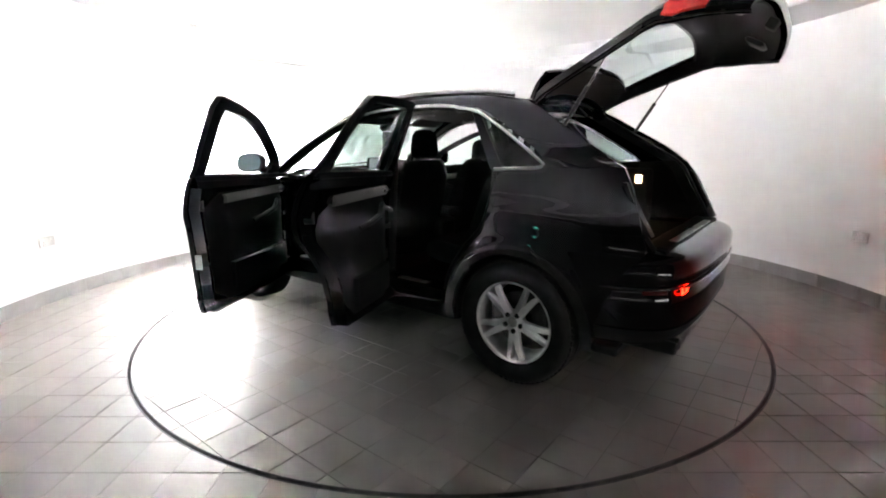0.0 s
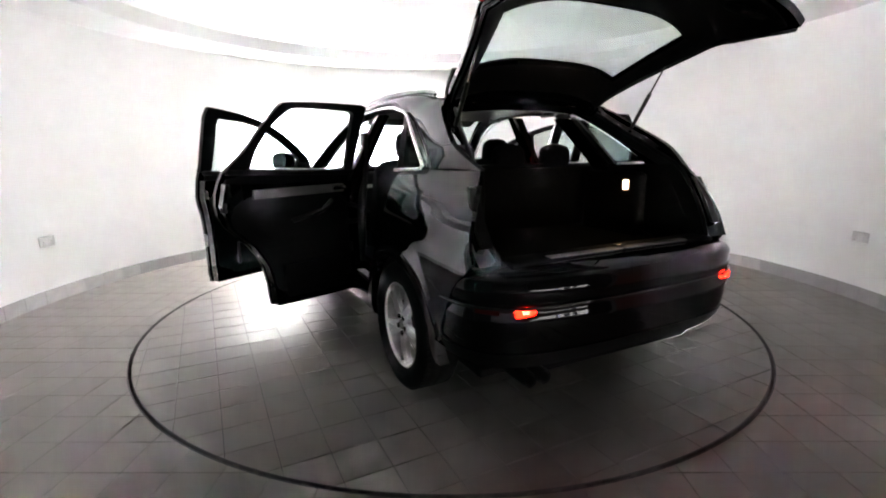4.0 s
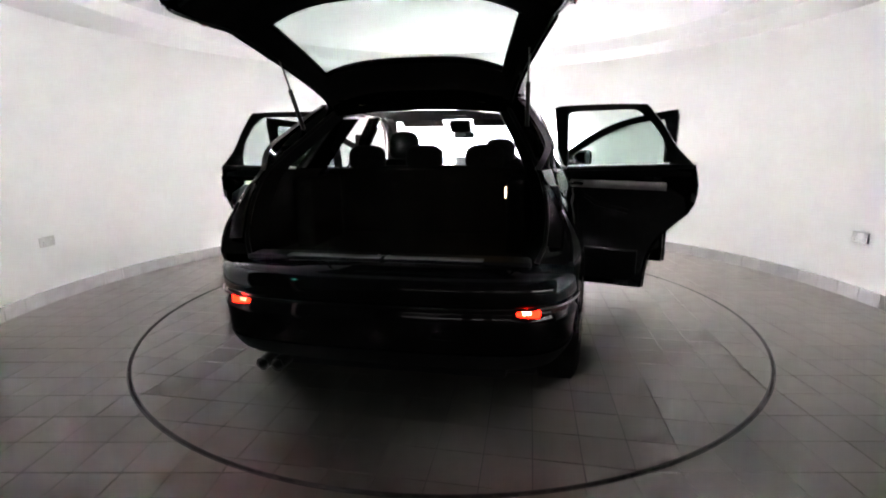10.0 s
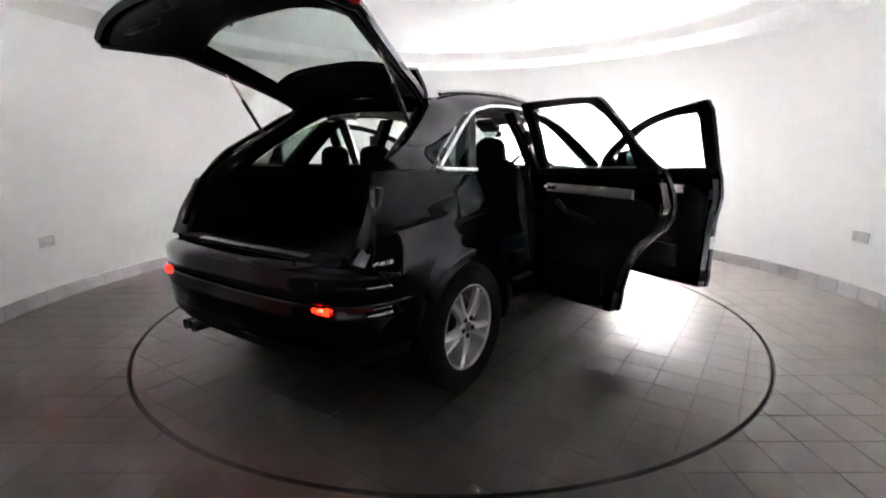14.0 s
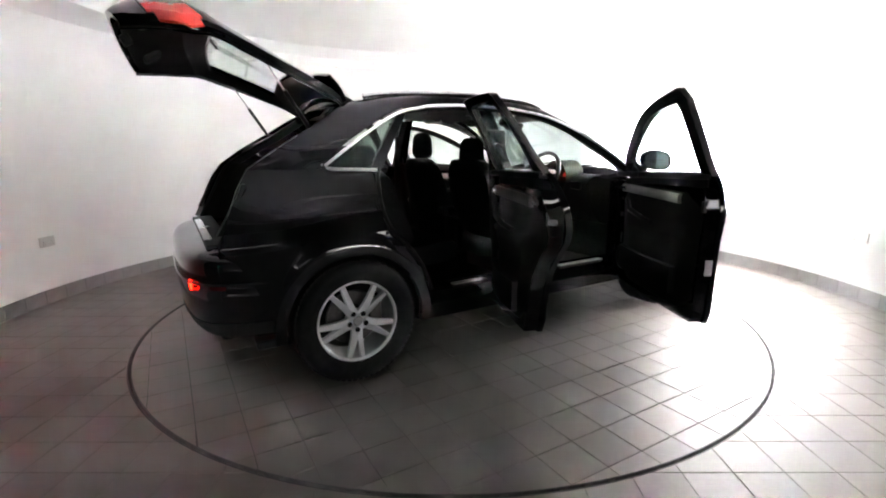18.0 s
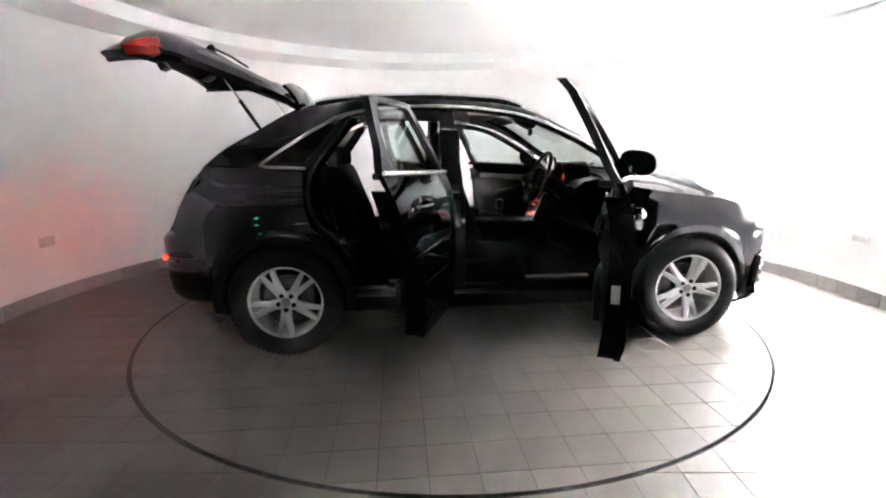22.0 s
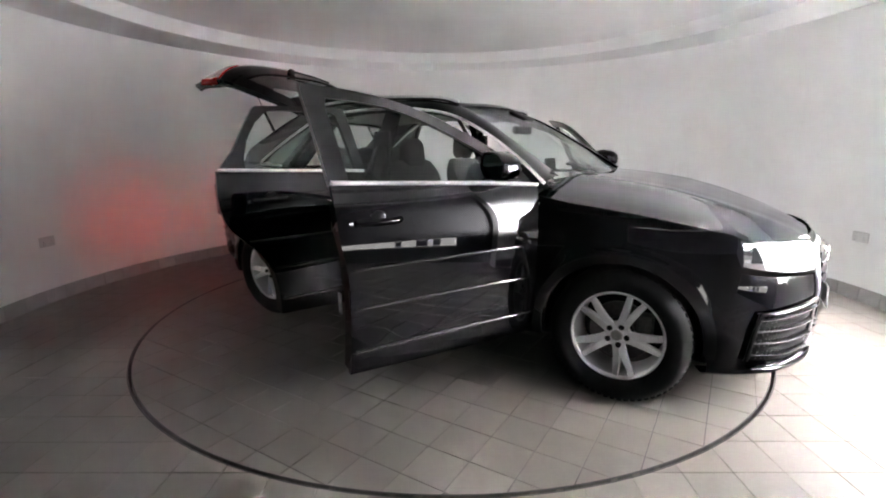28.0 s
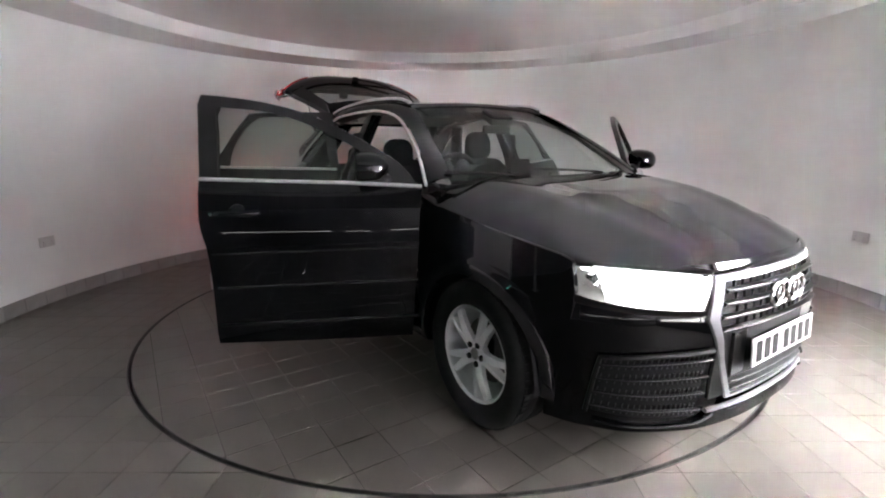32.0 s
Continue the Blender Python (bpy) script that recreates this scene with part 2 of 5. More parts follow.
def pierced_wall(name, along, a0, a1, fixed, z0, z1, gaps):
    """An unseen lobby wall with low slot openings; along: 0 runs in x, 1 runs in y; gaps: (from, to) pairs."""
    bm = bmesh.new()

    def piece(p, q, lo, hi):
        c, w = (p + q) / 2, q - p
        if along == 0:
            box(c, fixed, (lo + hi) / 2, w, 0.1, hi - lo, bm=bm)
        else:
            box(fixed, c, (lo + hi) / 2, 0.1, w, hi - lo, bm=bm)
    piece(a0, a1, z1, LOBBY_H)
    if z0 > 0.01:
        piece(a0, a1, 0, z0)
    edges = [a0] + [e for g in gaps for e in g] + [a1]
    for p, q in zip(edges[::2], edges[1::2]):
        if q - p > 0.01:
            piece(p, q, z0, z1)
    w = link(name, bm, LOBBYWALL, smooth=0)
    tagged(w, "plain dark grey wall of the unseen lobby with glowing slots", "wall", kind="structure")


def glow_slot(name, along, p, q, fixed, out, z0, z1, glow):
    """An unseen, added glowing slot: frame, pane and a glowing card behind it. It puts bright bands in the car's paint
    and fills the floor.
    """
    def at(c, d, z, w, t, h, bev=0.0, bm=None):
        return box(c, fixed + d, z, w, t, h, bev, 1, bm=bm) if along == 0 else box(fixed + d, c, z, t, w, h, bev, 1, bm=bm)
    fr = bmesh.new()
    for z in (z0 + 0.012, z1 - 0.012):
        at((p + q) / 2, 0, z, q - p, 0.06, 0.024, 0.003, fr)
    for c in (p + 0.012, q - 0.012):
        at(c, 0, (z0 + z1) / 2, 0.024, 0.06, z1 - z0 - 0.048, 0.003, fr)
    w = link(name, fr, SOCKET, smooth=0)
    tagged(w, "unseen low glowing slot with a white frame, for reflections", "window", kind="structure")
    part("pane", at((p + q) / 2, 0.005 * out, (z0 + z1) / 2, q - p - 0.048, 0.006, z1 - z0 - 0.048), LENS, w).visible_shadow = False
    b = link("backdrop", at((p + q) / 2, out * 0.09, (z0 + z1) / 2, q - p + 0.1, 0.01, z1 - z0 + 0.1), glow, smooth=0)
    tagged(b, "added pale glowing card behind the slot", "backdrop", kind="structure")


def lobby():
    x, y0, y1, h = LOBBY_X, LOBBY_Y0, LOBBY_Y1, LOBBY_H
    back = [(-2.3, -0.67), (-0.49, -0.07), (0.2, 1.85)]
    pierced_wall("wall_lobby_back", 0, -x, x, y0, 0.585, 0.655, back)
    for k, (p, q) in enumerate(back):
        glow_slot("window_%d" % (k + 1), 0, p, q, y0, -1, 0.585, 0.655, SLOTGLOW)
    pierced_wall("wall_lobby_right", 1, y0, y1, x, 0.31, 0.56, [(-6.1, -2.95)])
    glow_slot("window_4", 1, -6.1, -2.95, x, 1, 0.31, 0.56, SLOTGLOW)
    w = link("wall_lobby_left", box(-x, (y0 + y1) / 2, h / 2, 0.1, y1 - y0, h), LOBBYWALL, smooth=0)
    tagged(w, "plain dark grey wall of the unseen lobby", "wall", kind="structure")
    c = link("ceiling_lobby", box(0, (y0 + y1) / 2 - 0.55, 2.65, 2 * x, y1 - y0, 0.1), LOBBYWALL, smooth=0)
    tagged(c, "plain dark grey ceiling of the unseen lobby", "ceiling", kind="structure")
    # Unseen blue strips, added for the blue marks mirrored in the door.
    for y, wd in ((-3.22, 0.10), (-3.42, 0.16), (-3.75, 0.09)):
        sg = link("window_sign", box(0, 0, 0, 0.004, wd, 0.17, 0.001, 1), BLUESIGN, origin=(0, 0, 0), smooth=0)
        part("sign_bar", box(-0.003, 0, 0.04, 0.002, wd * 0.6, 0.03), SOCKET, sg, "white bar")
        sg.location = (x - 0.034, y, 0.435)
        tagged(sg, "small blue sign with a white bar on the glowing slot", "sign", "window signs")


def glow_post(x, y):
    """A slim post beside the doorway, unseen and added; its lit button shows in the car's paint."""
    post = link("glow_post", box(0, 0, 0.50, 0.05, 0.05, 1.0, 0.006, 2), SOCKET, origin=(0, 0, 0))
    face = part("switch_box", box(0, 0, 1.06, 0.11, 0.07, 0.14, 0.008, 2), SOCKET, post)
    part("lit_button", lathe([(0.0, 0.040), (0.026, 0.040), (0.030, 0.034), (0.030, 0.030)], 20, "y", (0, 0, 1.08)), GREENGLOW, face, "glowing green button")
    part("foot_plate", box(0, 0, 0.006, 0.16, 0.16, 0.012, 0.003, 1), SOCKET, post)
    post.location = (x, y, 0.0005)
    post.rotation_euler = (0, 0, math.atan2(-y, -x) - math.pi / 2)
    tagged(post, "unseen slim pale post, added to hold a glowing green button", "switch post")


glow_post(-1.78, -2.95)

TILE_T = 0.012


def tile_bm(poly, top, bm=None):
    """A tile with chamfered rim on an outline (list of (x, y))."""
    bm = bm or bmesh.new()
    cx = sum(p[0] for p in poly) / len(poly)
    cy = sum(p[1] for p in poly) / len(poly)
    rings = []
    for inset, z in ((0, top - TILE_T), (0, top - 0.0006), (0.0012, top)):
        ring = []
        for x, y in poly:
            d = math.hypot(x - cx, y - cy) or 1
            k = 1 - inset / d
            ring.append(bm.verts.new((cx + (x - cx) * k, cy + (y - cy) * k, z)))
        rings.append(ring)
    n = len(poly)
    for a, b in zip(rings, rings[1:]):
        for i in range(n):
            bm.faces.new((a[i], a[(i + 1) % n], b[(i + 1) % n], b[i]))
    bm.faces.new(rings[-1])
    return bm


def cut_square(x0, y0, x1, y1, radius, inside):
    """The square's part inside (or outside) a circle about the origin, as an outline; whole squares give four corners."""
    cs = [(x0, y0), (x1, y0), (x1, y1), (x0, y1)]
    ok = [(math.hypot(*c) < radius) == inside for c in cs]
    dense = []
    for i in range(4):
        (ax, ay), (bx, by) = cs[i], cs[(i + 1) % 4]
        for k in range(24):
            dense.append((ax + (bx - ax) * k / 24, ay + (by - ay) * k / 24))
    keep = [(math.hypot(*p) < radius) == inside for p in dense]
    if all(keep):
        return cs
    if not any(keep):
        return None
    n = len(dense)
    s = next(i for i in range(n) if keep[i] and not keep[i - 1])
    run = []
    i = s
    while keep[i % n]:
        run.append(dense[i % n])
        i += 1
        if i - s > n:
            return None
    if len(run) < 6:
        return None
    corners = [p for k, p in enumerate(run) if k in (0, len(run) - 1) or p in cs]
    a1, a0 = math.atan2(corners[-1][1], corners[-1][0]), math.atan2(corners[0][1], corners[0][0])
    da = (a0 - a1 + math.pi) % (2 * math.pi) - math.pi
    arc = [(radius * math.cos(a1 + da * k / 8), radius * math.sin(a1 + da * k / 8)) for k in range(9)]
    corners[0], corners[-1] = arc[-1], arc[0]
    return corners + arc[1:-1]


def tile_field(parent, radius, inside, limit, offset, near, parts_name):
    """Square tiles on a grid, cut along a circle. `near` picks those that become parts."""
    g = 0.0017
    shared = None
    rest = bmesh.new()
    count = 0
    i0 = int(-4.4 / PITCH)
    for i in range(i0, -i0):
        for j in range(int(-7.0 / PITCH), 32):
            x0, y0 = offset[0] + i * PITCH + g, offset[1] + j * PITCH + g
            x1, y1 = x0 + PITCH - 2 * g, y0 + PITCH - 2 * g
            mx, my = (x0 + x1) / 2, (y0 + y1) / 2
            if not limit(mx, my):
                continue
            poly = cut_square(x0, y0, x1, y1, radius, inside)
            if poly is None:
                continue
            if near(mx, my) and count < 300:
                count += 1
                whole = len(poly) == 4
                if whole and shared:
                    ob = new(parts_name, shared)
                else:
                    px = [(x - mx, y - my) for x, y in poly]
                    bm = tile_bm(px, 0.0)
                    bmesh.ops.recalc_face_normals(bm, faces=bm.faces)
                    me = bpy.data.meshes.new(parts_name)
                    bm.to_mesh(me)
                    bm.free()
                    me.materials.append(TILE)
                    if whole:
                        shared = me
                    ob = new(parts_name, me)
                ob.parent = parent
                ob.location = (mx, my, 0.0)
                ob.rotation_euler = (random.gauss(0, 0.0012), random.gauss(0, 0.0012), 0)
                ob.location.z = random.gauss(0, 0.00025)
            else:
                tile_bm(poly, random.gauss(0, 0.00025), rest)
    if rest.faces:
        ob = link("floor_tiles", rest, TILE, parent, "grey-beige square floor tiles", smooth=0)
        ob["kind"] = "stuff"
    else:
        rest.free()


TABLE_R = 2.23


def floors():
    # outer floor slab with a round hole
    rows = []
    n = 96
    for k in range(n):
        a = 2 * math.pi * k / n
        rows.append([(r * math.cos(a), r * math.sin(a), z) for r, z in
                     ((TABLE_R + 0.006, -0.2), (TABLE_R + 0.006, -0.004), (3.6, -0.004), (3.6, -0.2))])
    bm = loft(rows, closed_u=True, closed_v=True)
    box(0, -5.0, -0.104, 5.6, 3.4, 0.2, bm=bm)
    for sx in (-1, 1):
        box(sx * 2.4, -2.9, -0.104, 0.8, 1.0, 0.19, bm=bm)
    floor = link("floor", bm, GROUT, smooth=0)
    tagged(floor, "tiled studio floor with dark grout round the turntable", "floor", kind="structure")
    tile_field(floor, TABLE_R + 0.013, False, lambda x, y: math.hypot(x, y) < 3.5 or (abs(x) < 2.7 and -6.6 < y < -2.3),
               (-0.098, -2.096), lambda x, y: y < 0.35 and y > -3.2, "tile")
    # steel rim and gap under the table's edge
    bm = lathe([(TABLE_R + 0.012, -0.05), (TABLE_R + 0.012, -0.001), (TABLE_R + 0.006, -0.001), (TABLE_R + 0.006, -0.05)], 160, axis="z")
    r = link("turntable_rim", bm, RIMSTEEL, smooth=30)
    tagged(r, "thin dark steel ring set in the floor round the turntable", "rim", kind="structure")
    bm = lathe([(0.001, -0.3), (3.0, -0.3), (3.0, -0.32), (0.001, -0.32)], 32, axis="z")
    p = link("turntable_pit", bm, GAP, smooth=0)
    tagged(p, "black pit floor beneath the turntable", "pit", kind="structure")
    # the table that turns
    bm = lathe([(0.001, -0.2), (TABLE_R - 0.008, -0.2), (TABLE_R - 0.008, -0.0035), (0.001, -0.0035)], 128, axis="z")
    table = link("turntable", bm, GROUT, smooth=0)
    tagged(table, "round tiled turntable flush with the studio floor", "turntable")
    tile_field(table, TABLE_R - 0.0125, True, lambda x, y: math.hypot(x, y) < TABLE_R + 0.2, (0.105, -2.10),
               lambda x, y: math.hypot(x, y) > 0.95, "tile")
    bm = lathe([(TABLE_R - 0.008, -0.05), (TABLE_R - 0.008, 0.0005), (TABLE_R - 0.0125, 0.0005), (TABLE_R - 0.0125, -0.05)], 160, axis="z")
    part("edge_band", bm, RIMSTEEL, table, "thin dark metal line for an intake slat's highlight band", smooth=30)
    return table


def skirting():
    base = []
    a0, a1 = -90 + OPEN_A, 270 - OPEN_A
    rows = []
    for k in range(161):
        a = radians(a0 + (a1 - a0) * k / 160)
        rows.append([(r * math.cos(a), r * math.sin(a), z) for r, z in
                     ((ROOM_R - 0.006, 0), (ROOM_R - 0.006, 0.112), (ROOM_R + 0.002, 0.112), (ROOM_R + 0.002, 0))])
    s = link("baseboard", loft(rows, closed_u=True), GROUT, smooth=30)
    tagged(s, "grout bed of the grey tiled skirting", "skirting", kind="structure")
    w = 0.2
    n = int(radians(a1 - a0) * ROOM_R / (w + 0.004))
    bm = box(0, 0, 0, 0.009, w, 0.115, 0.0015, 1)
    me = bpy.data.meshes.new("skirting_tile")
    bm.to_mesh(me)
    bm.free()
    me.materials.append(SKIRT)
    for k in range(n):
        a = radians(a0) + radians(a1 - a0) * (k + 0.5) / n
        ob = new("skirting_tile", me)
        ob.parent = s
        ob.location = ((ROOM_R - 0.0105) * math.cos(a), (ROOM_R - 0.0105) * math.sin(a), 0.0585)
        ob.rotation_euler = (random.gauss(0, 0.002), random.gauss(0, 0.004), a)


def socket(x, y, z):
    a = math.atan2(y, x)
    base = link("wall_socket", box(0, 0, 0, 0.012, 0.146, 0.086, 0.004, 2), SOCKET)
    base.location = ((ROOM_R - 0.006) * math.cos(a), (ROOM_R - 0.006) * math.sin(a), z)
    base.rotation_euler = (0, 0, a)
    tagged(base, "white plastic double wall socket on the curved wall", "socket", "wall sockets")
    for dy in (-0.036, 0.036):
        part("rocker_switch", box(-0.0075, dy, 0.02, 0.005, 0.012, 0.018, 0.001, 1), SOCKET, base)
        for px, pz in ((0, 0.004), (-0.011, -0.018), (0.011, -0.018)):
            part("pin_slot", box(-0.0063, dy + px, pz - 0.004, 0.001, 0.004 if pz > 0 else 0.007, 0.008 if pz > 0 else 0.004), PLATEBAR, base)


room_wall()
ceiling()
lobby()
TABLE = floors()
skirting()
socket(-3.412, 0.149, 0.52)
socket(3.404, 0.118, 0.524)
# ---- the car: x forward, y to its left, z up, origin on the ground between the axles ----
AXLE, WHEEL_Z, WHEEL_R, TRACK = 1.3015, 0.345, 0.345, 0.785
BASE_W = [(-2.15, 0.60), (-2.05, 0.745), (-1.9, 0.825), (-1.75, 0.866), (-1.6, 0.884), (-1.3, 0.903), (-0.9, 0.905), (0.9, 0.905), (1.3, 0.905),
          (1.5, 0.885), (1.62, 0.858), (1.72, 0.825), (1.80, 0.79), (1.9, 0.72), (2.0, 0.62), (2.1, 0.42)]
PROF_W = [(0.18, -0.085), (0.27, -0.04), (0.36, -0.012), (0.45, -0.012), (0.50, -0.006), (0.62, -0.003), (0.74, 0.0), (0.86, -0.002), (0.93, -0.006), (0.97, -0.016),
          (1.05, -0.035), (1.12, -0.07), (1.17, -0.10), (1.30, -0.163), (1.45, -0.242), (1.52, -0.285), (1.58, -0.36)]


BASE_S, PROF_S = curve(BASE_W, 160).tolist(), curve(PROF_W, 120).tolist()


def sidey(x, z):
    """Half the body's width at a place of its flank."""
    y = lerp(BASE_S, x) + lerp(PROF_S, z)
    if x < -0.8:
        k = min(max((z - 0.80) / 0.42, 0), 1)
        y -= (0.065 * (-0.8 - x) + 0.10 * max(0, -1.4 - x)) * k * k * (3 - 2 * k)
    return y


def flank(pts, s, out=0.0):
    return [Vector((x, s * (sidey(x, z) + out), z)) for x, z in pts]


def flank_rows(low, high, s, rows=8, out=0.0):
    """Rows of points on the flank between two lines of (x, z)."""
    low, high = np.array(low), np.array(high)
    return [flank(low + (high - low) * k / (rows - 1), s, out) for k in range(rows)]


def arc(cx, cz, r, a0, a1, n):
    return [(cx + r * math.cos(radians(a0 + (a1 - a0) * k / (n - 1))), cz + r * math.sin(radians(a0 + (a1 - a0) * k / (n - 1))))
            for k in range(n)]


# lines of the flank, (x, z)
WINDOW_TOP = [(0.90, 1.085), (0.76, 1.185), (0.58, 1.30), (0.36, 1.412), (0.18, 1.472), (0.0, 1.502), (-0.17, 1.518), (-0.53, 1.522),
              (-0.88, 1.485), (-1.06, 1.405), (-1.25, 1.29), (-1.385, 1.20)]


def top_z(x):
    return lerp(sorted(WINDOW_TOP), x)


def belt_z(x):
    return lerp([(-1.45, 1.165), (-1.1, 1.15), (-0.3, 1.125), (0.5, 1.095), (0.9, 1.07)], x)


ROOF_Z = [(-1.25, 1.540), (-1.0, 1.570), (-0.7, 1.588), (-0.4, 1.595), (0.0, 1.584), (0.22, 1.558)]
FENDER_TOP = [(0.84, 1.03), (1.03, 0.995), (1.2, 0.975), (1.4, 0.948), (1.6, 0.912), (1.78, 0.872)]
HOOD_MID = [(0.9, 1.118), (1.05, 1.11), (1.24, 1.09), (1.45, 1.055), (1.65, 1.00), (1.86, 0.93), (2.0, 0.875), (2.1, 0.82)]

CAR = empty("car", "black five-door SUV with doors and tailgate open, on turntable", "car")


def wheel(x, s, steer=0.0):
    c = (x, s * TRACK, WHEEL_Z)
    R = WHEEL_R
    w2 = 0.112
    prof = [(0.228, -w2 * 0.80), (0.26, -w2 * 0.98), (0.30, -w2), (0.325, -w2 * 0.90), (0.338, -w2 * 0.72), (R, -w2 * 0.45), (R, -0.004),
            (R - 0.007, -0.003), (R - 0.007, 0.003), (R, 0.004), (R, w2 * 0.45), (0.338, w2 * 0.72), (0.325, w2 * 0.90), (0.30, w2),
            (0.26, w2 * 0.98), (0.228, w2 * 0.80), (0.222, 0)]
    bm = lathe(prof + [prof[0]], 60, "y", c)
    t = part("wheel", bm, RUBBER, CAR, "black road tyre on a silver alloy wheel", origin=c)
    # tread blocks round the shoulder
    tb = bmesh.new()
    for k in range(64):
        a = 2 * math.pi * k / 64
        for sy in (-1, 1):
            m = Matrix.Rotation(-a, 4, "Y")
            p = m @ Vector((0.3385, 0, 0))
            box(c[0] + p.x, c[1] + sy * 0.068, c[2] + p.z, 0.010, 0.034, 0.022, bm=tb, turn=m)
    tagged(part("tread", tb, RUBBER, t, smooth=0), kind="stuff")
    o = s * 0.075
    rim = lathe([(0.231, o + s * 0.012), (0.223, o + s * 0.016), (0.213, o + s * 0.006), (0.210, o - s * 0.03), (0.204, -s * 0.09), (0.214, -s * 0.09),
                 (0.228, -s * 0.085), (0.231, o + s * 0.012)], 64, "y", c)
    part("rim", rim, ALLOY, t, "silver alloy rim")
    # five twin spokes
    for k in range(5):
        a = radians(66 + 72 * k) if x > 0 else radians(-95 + 72 * k)
        bm = bmesh.new()
        for side in (-1, 1):
            pts = []
            for r, off, wd, h in ((0.045, 0.008, 0.022, 0.0), (0.09, 0.013, 0.0195, 0.004), (0.14, 0.0225, 0.017, 0.005), (0.216, 0.040, 0.0135, 0.0)):
                pts.append((r, off * side, wd, h))
            rows = []
            for r, off, wd, h in pts:
                row = []
                for u, dy in ((-wd, -0.026), (-wd, -0.002), (-wd * 0.75, 0.003 + 0.003 * side), (wd * 0.75, 0.003 - 0.003 * side), (wd, -0.002), (wd, -0.026)):
                    u2 = off + u
                    px, pz = r * math.cos(a) - u2 * math.sin(a), r * math.sin(a) + u2 * math.cos(a)
                    row.append((c[0] + px, c[1] + o + s * (dy + h), c[2] + pz))
                rows.append(row)
            loft(rows, closed_u=True, bm=bm)
        part("spoke", bm, ALLOY, t)
    hub = lathe([(0.0, o + s * 0.004), (0.03, o + s * 0.004), (0.034, o), (0.062, o - s * 0.004), (0.066, o - s * 0.03), (0.0, o - s * 0.03)], 32, "y", c)
    part("hub", hub, ALLOY, t)
    cap = lathe([(0.0, o + s * 0.010), (0.024, o + s * 0.009), (0.028, o + s * 0.004), (0.0, o + s * 0.003)], 24, "y", c)
    part("hub_cap", cap, GREYTRIM, t, "grey round hub cap")
    for k in range(5):
        a = radians(66 + 72 * k) if x > 0 else radians(-95 + 72 * k)
        cc = (c[0] + 0.049 * math.cos(a), c[1], c[2] + 0.049 * math.sin(a))
        part("wheel_bolt", lathe([(0.0, o + s * 0.010), (0.014, o + s * 0.009), (0.0155, o + s * 0.002), (0, o - s * 0.006)], 8, "y", cc), SATIN, t)
    disc = lathe([(0.07, s * 0.005), (0.152, s * 0.005), (0.152, -s * 0.02), (0.07, -s * 0.02), (0.07, s * 0.005)], 40, "y", c)
    part("brake_disc", disc, STEEL, t, "grey steel brake disc")
    part("hub_drum", lathe([(0.0, s * 0.03), (0.075, s * 0.03), (0.078, -s * 0.06), (0.0, -s * 0.06)], 24, "y", c), DARKMETAL, t)
    a = radians(20 if x > 0 else 10)
    part("brake_caliper", box(c[0] + 0.125 * math.cos(a), c[1] + s * 0.0, c[2] + 0.125 * math.sin(a), 0.075, 0.075, 0.13, 0.012, 2), STEEL, t, "grey brake caliper")
    return t


for wx in (AXLE, -AXLE):
    for ws in (1, -1):
        wheel(wx, ws)


